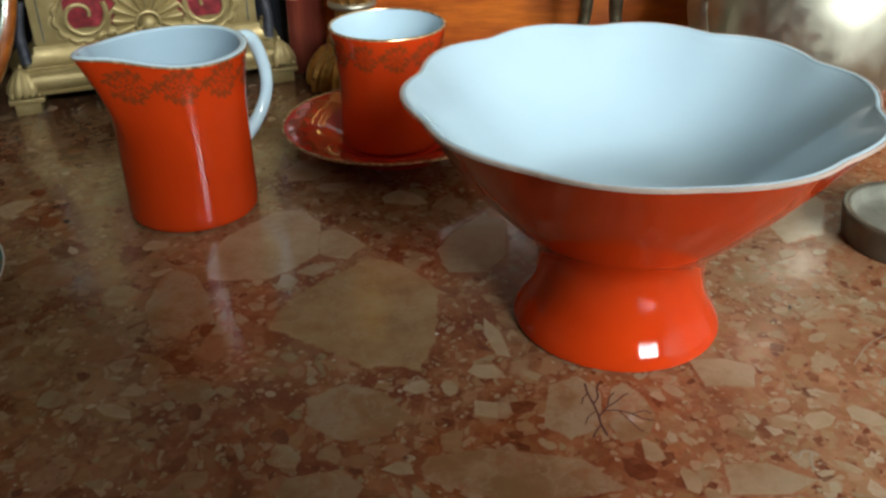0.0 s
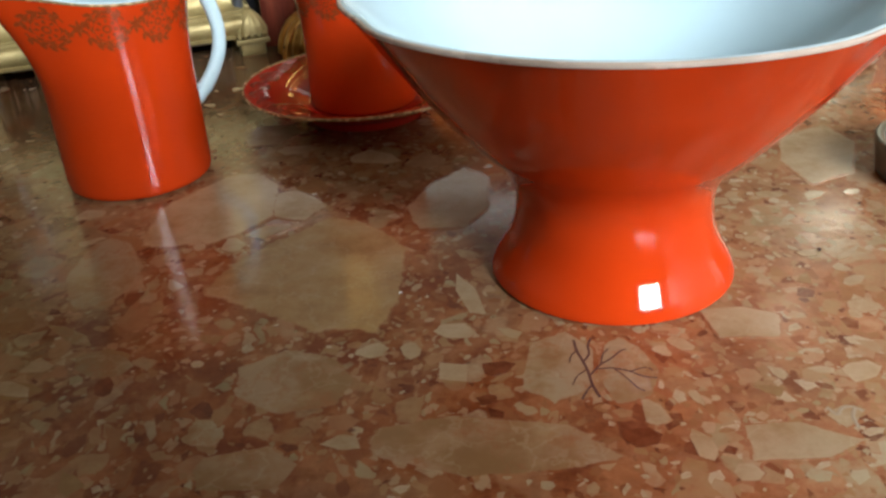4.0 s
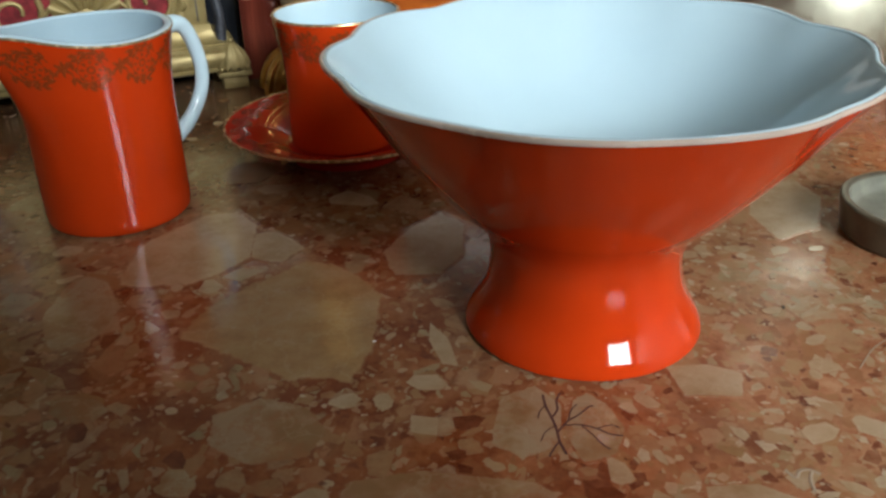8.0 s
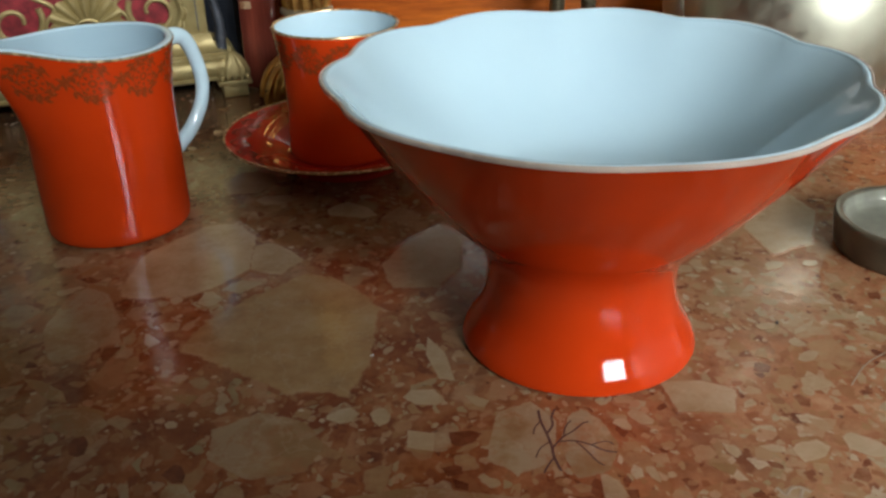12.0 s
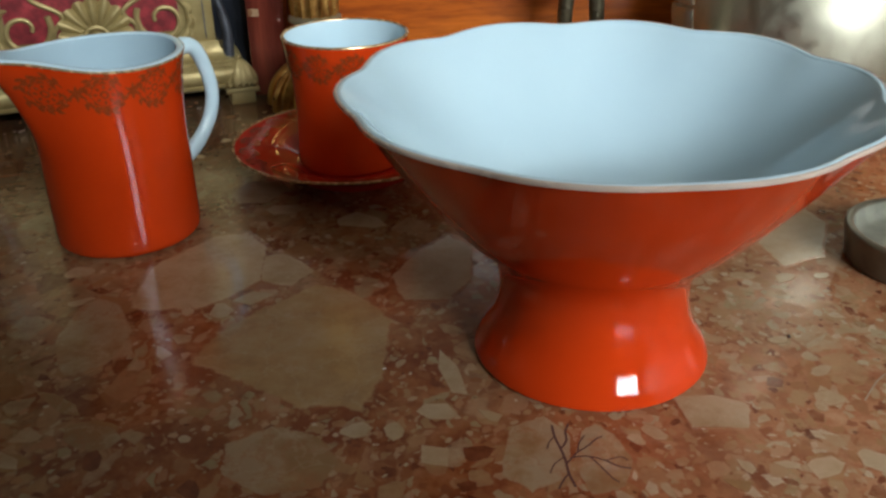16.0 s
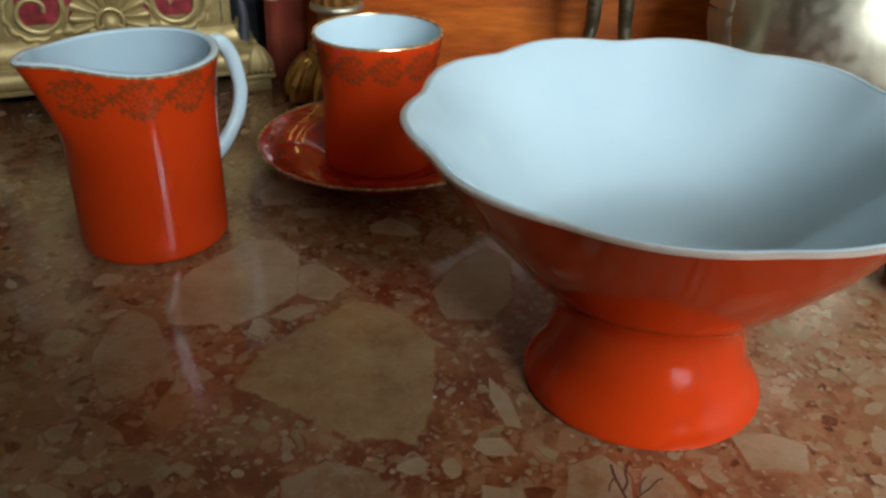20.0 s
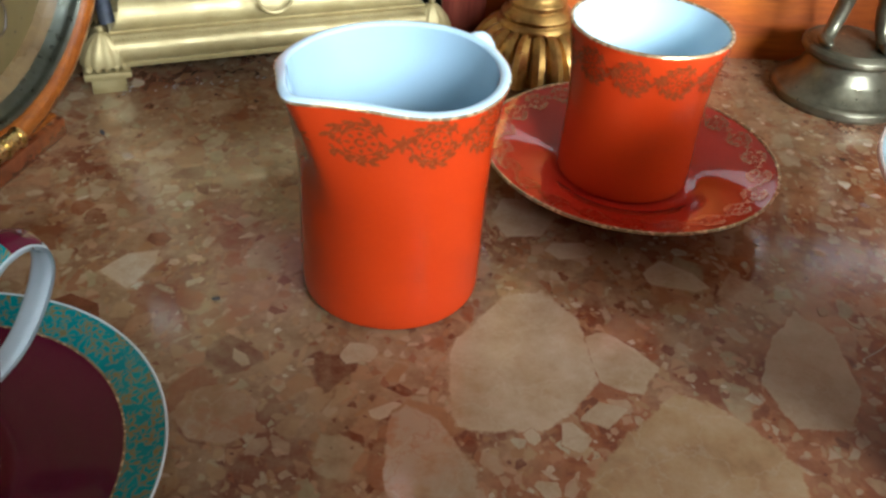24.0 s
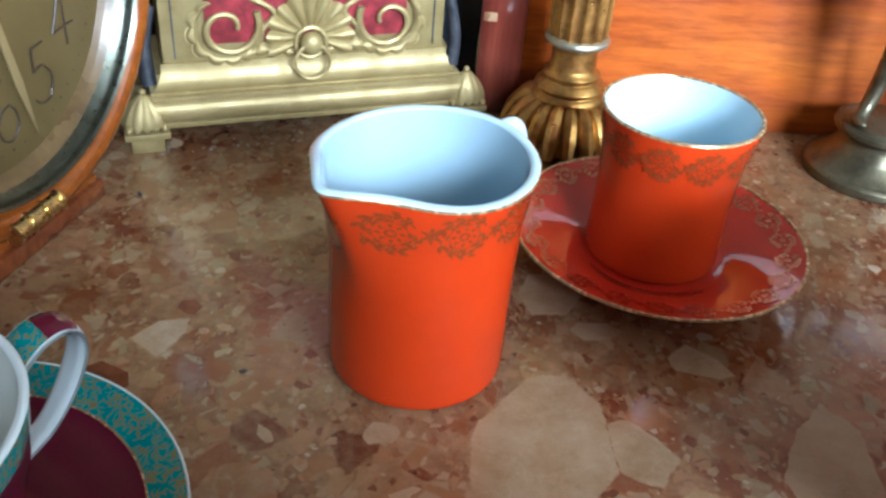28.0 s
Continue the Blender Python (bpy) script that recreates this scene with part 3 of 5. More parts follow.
# ---- red cream jug ----
def cream_jug():
    t = thing("cream_jug", (-0.1396, 0.4430, 0), 0, "orange-red china cream jug, pale blue inside, gilt rim, printed flowers", "jug")
    spout = radians(-126)
    prof = [(0.0318, 0.0002), (0.0338, 0.0012), (0.0345, 0.0045), (0.0346, 0.015), (0.0345, 0.030), (0.0344, 0.045), (0.0347, 0.059), (0.0355, 0.071), (0.0367, 0.0805), (0.0383, 0.0890)]

    def wall(u, a, inset=0.0):
        r, z = curve_at([(p, q, 0) for p, q in prof], u)[:2]
        d = (a - spout + math.pi) % math.tau - math.pi
        g = math.exp(-abs(d / 0.25) ** 1.6)
        g2 = math.exp(-(d / 0.78) ** 2)
        k = min(max((z - 0.040) / 0.0490, 0), 1)
        r = r + k ** 1.8 * (0.0100 * g + 0.0056 * g2) - inset
        z = z + k ** 3 * (0.0088 * g2 + 0.0012 * math.exp(-((abs(d) - math.pi) / 0.7) ** 2))
        return Vector((r * math.cos(a), r * math.sin(a), z))

    part("body", grid(lambda u, v: wall(u, v * math.tau), 48, 120), RED, t, "orange-red glazed outside")

    def inside(u, v):
        a = v * math.tau
        if u < 0.25:
            p = wall(0.16, a, 0.0028)
            k = u / 0.25
            return (p.x * max(k, 0.001), p.y * max(k, 0.001), 0.0048)
        p = wall(0.16 + (u - 0.25) / 0.75 * 0.84, a, 0.0030 + 0.0007 * max(0.0, 1 - ((1 - u) / 0.075) ** 2) if u > 0.925 else 0.0030)
        return p
    # same glaze as the lip, toned down for the jug's inner shade
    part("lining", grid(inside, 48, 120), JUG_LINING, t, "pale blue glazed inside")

    def lip(u, v):
        a = u * math.tau
        p, q = wall(1.0, a), wall(1.0, a, 0.0036)
        c, h = (p + q) / 2, (p - q) / 2
        b = v * math.tau
        return c + h * 1.0 * math.cos(b) + Vector((0, 0, 0.0009 * math.sin(b)))
    part("lip", grid(lip, 121, 12), PALE, t, "pale blue rounded lip")

    def line(u, v):
        a = u * math.tau
        p = wall(0.992, a)
        b = v * math.tau
        o = Vector((math.cos(a), math.sin(a), 0))
        return p + o * (0.0001 + 0.0004 * math.cos(b)) + Vector((0, 0, 0.0006 * math.sin(b)))
    part("gilt_line", grid(line, 121, 8), GOLD_LINE, t, "gilt line along the rim")

    ha = radians(53)
    o = Vector((math.cos(ha), math.sin(ha), 0))
    path = [o * r + Vector((0, 0, z)) for r, z in ((0.0365, 0.0800), (0.0440, 0.0828), (0.0525, 0.0812), (0.0580, 0.0720), (0.0612, 0.0570), (0.0580, 0.0440), (0.0480, 0.0320), (0.0335, 0.0235))]
    side = Vector((-o.y, o.x, 0))
    part("handle", tube(path, lambda u: 0.0036 - 0.0006 * u + 0.0012 * abs(2 * u - 1) ** 3, 16, 1.15, 60, up=side), PALE, t, "pale blue glazed loop handle")

    def on(i, s, h):
        a = spout + radians(4) + (i + 0.5) * radians(35.2) + s / 0.037
        z = 0.0790 + h
        u = 0.5
        lo, hi = 0.3, 1.0
        for _ in range(18):
            u = (lo + hi) / 2
            if wall(u, a).z < z + 0.004 * math.exp(-(((a - spout + math.pi) % math.tau - math.pi) / 0.95) ** 2):
                lo = u
            else:
                hi = u
        p = wall(u, a)
        n = (wall(u, a + 0.02) - wall(u, a - 0.02)).cross(wall(min(u + 0.02, 1), a) - wall(u - 0.02, a)).normalized()
        return p, n
    flower_print(on, t, 0.0268, 10, BRONZE_PRINT)
    return t


cream_jug()


# ---- red cup and saucer ----
def red_saucer():
    t = thing("red_saucer", (-0.0335, 0.5190, 0), 0, "deep red glazed china saucer with a gilt edge and printed flowers", "saucer")
    prof = [(0.0002, 0.0062), (0.026, 0.0062), (0.0318, 0.0066), (0.0345, 0.0076), (0.0385, 0.0098), (0.0440, 0.0124), (0.0500, 0.0146), (0.0570, 0.0167), (0.0668, 0.0190)]
    part("plate", turned(prof, 96, 56), DEEP_RED, t, "deep red glazed upper side")
    under = [(0.0668, 0.0188), (0.056, 0.0140), (0.047, 0.0105), (0.036, 0.0045), (0.0335, 0.0), (0.0305, 0.0), (0.030, 0.003), (0.0002, 0.0035)]
    part("underside", turned(under, 96, 48, False), DEEP_RED, t)
    part("gilt_line", grid(lambda u, v: ((0.0668 + 0.0007 * math.cos(v * math.tau)) * math.cos(u * math.tau), (0.0668 + 0.0007 * math.cos(v * math.tau)) * math.sin(u * math.tau), 0.0190 + 0.0008 * math.sin(v * math.tau)), 121, 8), GOLD_LINE, t, "gilt edge")

    def on(i, s, h):
        a = i * math.tau / 22 + s / 0.057
        r = 0.0585 + h * 0.9
        z = np.interp(r, [p[0] for p in prof], [p[1] for p in prof])
        return Vector((r * math.cos(a), r * math.sin(a), float(z) + 0.00035)), Vector((0, 0, 1))
    flower_print(on, t, 0.0185, 22, GOLD_PRINT, thin=0.5)
    return t


def red_cup():
    t = thing("red_coffee_cup", (-0.0345, 0.5215, 0.0062), 0, "orange-red china coffee cup with printed flowers on its saucer", "cup")
    prof = [(0.0285, 0.0002), (0.0300, 0.0012), (0.0304, 0.004), (0.0302, 0.014), (0.0299, 0.028), (0.0303, 0.042), (0.0315, 0.055), (0.0332, 0.065), (0.0345, 0.0715)]
    inner = [(0.0002, 0.004), (0.020, 0.004), (0.0265, 0.0055), (0.0280, 0.012), (0.0278, 0.028), (0.0283, 0.042), (0.0296, 0.055), (0.0313, 0.065), (0.0328, 0.0718)]
    part("body", turned(prof, 96, 54), RED, t, "orange-red glazed outside")
    part("lining", turned(inner, 96, 48), PALE, t, "pale glazed inside")
    part("rim", grid(lambda u, v: ((0.0337 + 0.0009 * math.cos(v * math.tau)) * math.cos(u * math.tau), (0.0337 + 0.0009 * math.cos(v * math.tau)) * math.sin(u * math.tau), 0.0717 + 0.0009 * math.sin(v * math.tau)), 97, 8), GOLD_LINE, t, "worn gilt rim")

    def on(i, s, h):
        a = radians(-78) + i * math.tau / 11 + s / 0.0325
        z = 0.0605 + h
        r = float(np.interp(z, [p[1] for p in prof], [p[0] for p in prof])) + 0.0002
        return Vector((r * math.cos(a), r * math.sin(a), z)), Vector((math.cos(a), math.sin(a), 0))
    flower_print(on, t, 0.0232, 11, BRONZE_PRINT)
    return t


red_saucer()
red_cup()


# ---- burgundy cup and saucer ----
def burgundy_saucer():
    t = thing("burgundy_saucer", (-0.2768, 0.3300, 0), 0, "burgundy china saucer with teal and gold band, white edge", "saucer")

    def z_at(r):
        return float(np.interp(r, [0, 0.028, 0.031, 0.045, 0.060, 0.0765], [0.005, 0.005, 0.0062, 0.0075, 0.0100, 0.0150]))

    def ring(r0, r1, n=24):
        return turned([(r0 + (r1 - r0) * k / n, z_at(r0 + (r1 - r0) * k / n)) for k in range(n + 1)], 120, n + 1, False)
    part("well", ring(0.0001, 0.0628), BURGUNDY, t, "glossy burgundy centre")
    part("gilt_line", ring(0.0628, 0.0635, 2), GOLD_LINE, t)
    part("band", ring(0.0635, 0.0751), TEAL, t, "teal band with gold leaf pattern")
    part("edge", turned([(0.0751, z_at(0.0751)), (0.0755, 0.0150), (0.0760, 0.0146), (0.0753, 0.0137), (0.060, 0.0085), (0.040, 0.0040), (0.039, 0.0), (0.035, 0.0), (0.0345, 0.003), (0.0002, 0.003)], 120, 50, False), WHITE, t, "white glazed edge and underside")
    return t


def burgundy_cup():
    t = thing("burgundy_cup", (-0.2800, 0.3183, 0.005), 0, "white-lined china cup with burgundy, teal and gold outside", "cup")
    prof = [(0.0300, 0.0008), (0.0308, 0.0030), (0.0275, 0.0085), (0.0325, 0.0165), (0.0390, 0.028), (0.0435, 0.042), (0.0460, 0.056), (0.0472, 0.0655)]

    def body(u0, u1):
        def fn(u, v):
            r, z = curve_at([(a, b, 0) for a, b in prof], u0 + (u1 - u0) * u)[:2]
            return (r * math.cos(v * math.tau), r * math.sin(v * math.tau), z)
        return fn
    part("foot", grid(body(0, 0.30), 14, 96), WHITE, t, "white glazed foot")
    part("body", grid(body(0.30, 0.86), 26, 96), BURGUNDY, t, "burgundy glazed outside")
    part("band", grid(body(0.86, 0.985), 10, 96), TEAL, t, "teal band with gold leaves")
    part("lining", turned([(0.0002, 0.012), (0.018, 0.0125), (0.029, 0.018), (0.0365, 0.030), (0.041, 0.044), (0.0436, 0.057), (0.0450, 0.0658)], 96, 44), CREAM, t, "greyish white glazed inside")
    part("rim", grid(lambda u, v: ((0.0461 + 0.0013 * math.cos(v * math.tau)) * math.cos(u * math.tau), (0.0461 + 0.0013 * math.cos(v * math.tau)) * math.sin(u * math.tau), 0.0657 + 0.0010 * math.sin(v * math.tau)), 97, 10), WHITE, t, "white glazed rim")
    ha = radians(50)
    o, side = Vector((math.cos(ha), math.sin(ha), 0)), Vector((-math.sin(ha), math.cos(ha), 0))
    path = [(0.0462, 0.0580), (0.0530, 0.0632), (0.0600, 0.0645), (0.0652, 0.0605), (0.0654, 0.0520), (0.0600, 0.0405), (0.0515, 0.0300), (0.0405, 0.0230)]

    def strap(lift, half):
        def fn(u, v):
            p = curve_at([(a, b, 0) for a, b in path], u)
            q = curve_at([(a, b, 0) for a, b in path], min(u + 0.01, 1)) - curve_at([(a, b, 0) for a, b in path], max(u - 0.01, 0))
            n = Vector((q.y, -q.x, 0)).normalized() * -1
            w = half * (1 - 0.50 * u)
            p = p + n * lift * (1 - 0.55 * (2 * v - 1) ** 4)
            return o * p.x + Vector((0, 0, p.y)) + side * w * (2 * v - 1)
        return fn
    part("handle", grid(strap(-0.0016, 0.0072), 50, 9, False, grid(strap(0.0012, 0.0072), 50, 9, False)), WHITE, t, "white inside of the strap handle")
    outer = strap(0.0018, 0.0066)
    part("handle_facing", grid(lambda u, v: outer(0.20 * u, v), 16, 9, False), TEAL, t, "dark teal outer face of the handle")
    part("handle_facing", grid(lambda u, v: outer(0.20 + 0.18 * u, v), 16, 9, False), BURGUNDY, t, "burgundy outer face of the handle")
    # painted scrolls under the band
    for a0 in (-118, -92, -66, -40, -14):
        curl = bmesh.new()
        pts = []
        for k in range(15):
            w = k / 14 * 4.6
            q = 0.0052 * (1 - 0.12 * w)
            z = 0.0475 + q * math.sin(w)
            r = float(np.interp(z, [p[1] for p in prof], [p[0] for p in prof])) + 0.0002
            a = radians(a0) + q * math.cos(w) / r
            pts.append((r * math.cos(a), r * math.sin(a), z))
        tube(pts, 0.0010, 6, 0.5, 40, curl)
        part("painted_scroll", curl, TEAL, t)
    tw = bmesh.new()
    for a0 in (-105, -74, -43, -12):
        pts = []
        for da, z in ((-7, 0.041), (-5.5, 0.034), (-2, 0.0285), (3, 0.029), (6, 0.034), (7, 0.039)):
            r = float(np.interp(z, [p[1] for p in prof], [p[0] for p in prof])) + 0.0003
            pts.append((r * math.cos(radians(a0 + da)), r * math.sin(radians(a0 + da)), z))
        tube(pts, 0.0006, 6, 1, 24, tw)
        stem = []
        for da, z in ((0, 0.0285), (-2, 0.0235), (-1, 0.018)):
            r = float(np.interp(z, [p[1] for p in prof], [p[0] for p in prof])) + 0.0003
            stem.append((r * math.cos(radians(a0 + da)), r * math.sin(radians(a0 + da)), z))
        tube(stem, 0.0008, 6, 1, 12, tw)
    part("gilt_stems", tw, GOLD_LINE, t, "gilt painted stems")
    return t


burgundy_saucer()
burgundy_cup()


# ---- gilded casket ----
def gilded_casket():
    t = thing("gilded_casket", (-0.2105, 0.6290, 0), 20.7, "pale gold ornate casket on shell feet, scrollwork over crimson velvet", "casket")
    half = 0.0765
    depth = 0.055
    part("case", block(-half, half, 0.0, depth, 0.037, 0.165, 0.0015), GILT, t)
    # plate coloured dark to stand for the shaded gap between the feet
    part("felt_base", block(-0.068, 0.068, -0.004, depth - 0.004, 0.0085, 0.0115), SHADOW_GAP, t, "dusty underside plate, coloured dark for the shade beneath the casket")
    # stepped base: bead, torus, fillet, cove
    def moulding(points):
        return points + [(depth, points[-1][1]), (depth, points[0][1])]
    torus = [(-0.0085, 0.0118), (-0.0135, 0.0122), (-0.0138, 0.0142)] + [(-0.0115 - 0.0045 * math.sin(a), 0.0208 - 0.0062 * math.cos(a)) for a in (k / 10 * math.pi for k in range(1, 11))]
    part("torus_moulding", swept(moulding(torus), -0.0845, 0.0845), GILT, t, "rounded gilt moulding")
    part("fillet", swept(moulding([(-0.0112, 0.0270), (-0.0125, 0.0272), (-0.0125, 0.0292), (-0.0098, 0.0296), (-0.0098, 0.0306)]), -0.0845, 0.0845), GILT, t)
    cove = [(-0.0095 + 0.0080 * math.sin(k / 10 * math.pi / 2), 0.0306 + 0.0122 * (1 - math.cos(k / 10 * math.pi / 2))) for k in range(11)]
    part("cove_moulding", swept(cove + [(0.0, 0.0428), (0.0, 0.0306)], -half, half, flare=0.85), GILT, t)
    part("base_core", block(-half - 0.004, half + 0.004, 0.0, depth, 0.0306, 0.0365), GILT, t)
    rope = bmesh.new()
    for k in range(80):
        lump((-0.083 + 0.166 * k / 79, -0.0125, 0.0268), 0.0012, 0.0008, 0.0008, (0, 30, 0), 1, rope)
    part("rope_bead", rope, GILT, t, "fine twisted rope bead")
    # sunk front panel with velvet
    part("panel_line", block(-half + 0.006, -half + 0.0068, -0.0006, 0.001, 0.045, 0.165), DARK_METAL, t)
    part("panel_line", block(half - 0.0068, half - 0.006, -0.0006, 0.001, 0.045, 0.165), DARK_METAL, t)
    part("velvet", block(-0.054, 0.054, -0.0016, 0.003, 0.0520, 0.150, 0.0012), VELVET, t, "crimson velvet behind the scrollwork")

    for sgn in (-1, 1):
        # large C-scroll with a ruffled outer edge
        path = []
        for k in range(26):
            a = radians(150 + k / 25 * 400)
            r = 0.0175 * (1 - 0.72 * (k / 25) ** 0.9)
            path.append((sgn * -(0.043 + r * math.cos(a)) * -1 if sgn > 0 else -(0.043 + r * math.cos(a)), -0.0035, 0.0610 + r * 0.95 * math.sin(a)))
        part("scroll", tube(path, lambda u: 0.0021 - 0.0008 * u, 8, 1, 90, up=(0, 1, 0)), GILT, t, "gilt C-scroll")
        def ruffle(u, v):
            """A fluted, scalloped fringe that follows the back of the C-scroll."""
            a = radians(118 + u * 262)
            w = u * 9 * math.pi
            lobe = abs(math.sin(w))
            swell = math.sin(math.pi * min(u * 1.05 + 0.02, 1)) ** 0.4
            r = 0.0150 + v * (0.0044 + 0.0034 * lobe ** 0.6) * swell
            y = -0.0012 - 0.0024 * math.sin(math.pi * min(v * 1.15, 1)) - 0.0010 * v * lobe
            return (sgn * (0.0430 - r * math.cos(a)), y, 0.0608 + r * 0.97 * math.sin(a))
        part("ruffle", grid(ruffle, 150, 9, False), GILT, t, "fluted fringe of the scroll")
        def wing(u, v):
            """A leafy wing that runs from the scroll to the boss."""
            lobe = abs(math.sin(u * 4 * math.pi))
            x = 0.0365 - 0.0290 * u
            z = 0.0452 + 0.0030 * math.sin(math.pi * u) + (v - 0.5) * (0.0050 + 0.0042 * lobe) * (1 - 0.35 * u)
            return (sgn * x, -0.0012 - 0.0026 * math.sin(math.pi * v) - 0.0006 * lobe, z)
        part("leaf_wing", grid(wing, 60, 9, False), GILT, t)
        path = [(sgn * (0.0195 + 0.012 * u + 0.006 * math.cos(u * 7)), -0.003, 0.0560 + 0.028 * u) for u in (k / 12 for k in range(13))]
        part("scroll", tube(path, lambda u: 0.0016, 8, 1, 50, up=(0, 1, 0)), GILT, t)
        path = [(sgn * (0.058 - 0.016 * math.sin(u * 3.0)), -0.003, 0.080 + 0.035 * u) for u in (k / 8 for k in range(9))]
        part("scroll", tube(path, lambda u: 0.0021, 8, 1, 40, up=(0, 1, 0)), GILT, t)
    # fan of petals and the boss with its ring
    def fan(u, v):
        """A pleated shell with a scalloped edge behind the boss."""
        a = radians(-28 + 236 * u)
        pleat = abs(math.sin(u * 11 * math.pi))
        r = 0.004 + v * (0.0165 + 0.0030 * pleat ** 0.7 + 0.0025 * math.sin(math.radians(max(0, min(180, math.degrees(a))))))
        return (r * math.cos(a), -0.0016 - 0.0034 * pleat * v ** 0.5 - 0.0018 * math.sin(math.pi * v * 0.8), 0.0535 + r * 0.98 * math.sin(a))
    part("shell_fan", grid(fan, 160, 10, False), GILT, t, "pleated gilt shell")
    part("boss", lump((0, -0.0070, 0.0520), 0.0062, 0.0052, 0.0062), GILT, t, "rounded boss")
    part("boss_collar", turned_ring(0.0082, 0.0014, (0, -0.0045, 0.0515)), GILT, t)
    part("ring_handle", turned_ring(0.0094, 0.0011, (0, -0.0095, 0.0425)), GILT, t, "hanging ring")
    for sx in (-1, 1):
        for yy in (-0.010, depth - 0.004):
            foot = part("foot", shell_foot(sx * 0.0885, yy, sx), GILT, t, "shell foot on a small block" if yy < 0 else "")
        part("corner_bracket", tube([(sx * 0.0840, 0.004, 0.030), (sx * 0.0850, 0.004, 0.045), (sx * 0.0835, 0.004, 0.058), (sx * 0.0800, 0.004, 0.072)], lambda u: 0.0042 - 0.0015 * u, 10, 1, 24, up=(0, 1, 0)), DARK_METAL, t, "dark corner bracket")
    return t


def turned_ring(radius, thick, centre, bm=None):
    c = Vector(centre)
    return grid(lambda u, v: c + Vector(((radius + thick * math.cos(v * math.tau)) * math.cos(u * math.tau), thick * math.sin(v * math.tau), (radius + thick * math.cos(v * math.tau)) * math.sin(u * math.tau))), 41, 8, True, bm)


def shell_foot(x, y, sx):
    """A ribbed shell over a row of balls and a small waisted block."""
    bm = bmesh.new()
    block(x - 0.0085, x + 0.0085, y - 0.006, y + 0.006, 0, 0.0085, 0.0006, bm)
    block(x - 0.0115, x + 0.0115, y - 0.0085, y + 0.0085, 0.0085, 0.0120, 0.0006, bm)
    for k in range(5):
        lump((x - 0.0088 + 0.0044 * k, y - 0.0062, 0.0140), 0.0022, 0.0024, 0.0022, sub=2, bm=bm)

    def dome(u, v):
        a = v * math.tau
        rib = 1 + 0.10 * abs(math.sin(a * 5.5))
        r = 0.0112 * math.cos(u * math.pi / 2) ** 0.65 * rib
        return (x + r * math.cos(a), y + r * 0.75 * math.sin(a), 0.0150 + 0.0165 * u ** 1.1)
    grid(dome, 14, 66, True, bm)
    lump((x, y, 0.0320), 0.0018, 0.0018, 0.0022, sub=2, bm=bm)
    return bm


gilded_casket()


# ---- gold fluted lamp base ----
def fluted_column():
    t = thing("gold_column_lamp", (-0.0665, 0.6370, 0), 0, "antique gold fluted column lamp base with a skirt of petals", "lamp")
    part("base_disc", turned([(0.0002, 0.0), (0.026, 0.0), (0.0275, 0.0015), (0.0275, 0.004), (0.024, 0.006)], 48, 20, False), OLD_GOLD, t)

    part("core", turned([(0.029, 0.004), (0.027, 0.014), (0.0200, 0.0275)], 48, 20), OLD_GOLD, t)
    for k in range(20):
        a = k / 20 * math.tau
        c, s = math.cos(a), math.sin(a)
        path = [(c * r, s * r, z) for r, z in ((0.0165, 0.0275), (0.0235, 0.0245), (0.0290, 0.0170), (0.0325, 0.0085), (0.0338, 0.0030 + 0.002 * (k % 2)))]
        part("petal", tube(path, lambda u: 0.0030 + 0.0018 * math.sin(math.pi * min(u * 0.9, 1)), 8, 1.0, 18), OLD_GOLD, t)
    part("ring_moulding", turned([(0.0195, 0.0270), (0.0215, 0.0290), (0.0205, 0.0315), (0.0190, 0.0330), (0.0198, 0.0350), (0.0170, 0.0385), (0.0155, 0.0395), (0.0158, 0.0420), (0.0140, 0.0440), (0.0128, 0.0465), (0.0126, 0.0560), (0.0150, 0.0590)], 48, 80), OLD_GOLD, t, "turned ring mouldings")
    part("collar", turned([(0.0150, 0.0585), (0.0172, 0.0600), (0.0172, 0.0625), (0.0150, 0.0640)], 48, 24), PEWTER, t, "worn silvery collar")
    part("shaft", turned([(0.0160, 0.0635), (0.0165, 0.075), (0.0160, 0.10), (0.0150, 0.16), (0.0145, 0.22)], 96, 30, True, lambda a, z: 1 - 0.09 * abs(math.sin(a * 8)) ** 0.7), OLD_GOLD, t, "fluted gold shaft")
    return t


fluted_column()


# ---- mahogany case ----
def mahogany_case():
    t = thing("mahogany_case", (0, 0, 0), 0, "polished mahogany case with figured front and dark corner post", "case")
    # the front leans back over its lower part
    front = swept([(0.668, 0.0), (0.6682, 0.0008), (0.6956, 0.1000), (0.6965, 0.1000), (0.6965, 0.0)], -0.0915, 0.46)
    part("front_panel", front, MAHOGANY, t, "glossy orange-brown figured front, leaning back")
    part("corner_post", block(-0.1185, -0.0920, 0.664, 0.6968, 0.0, 0.104, 0.002), DARK_MAHOGANY, t, "dark red corner post")
    part("end_panel", block(-0.1180, 0.46, 0.6970, 0.7070, 0.0, 0.104, 0.001), DARK_MAHOGANY, t)
    part("scuff", block(-0.1168, -0.1092, 0.6634, 0.6642, 0.0566, 0.0618, 0.0003), GREY_CHIP, t, "pale worn scuff")
    return t


mahogany_case()


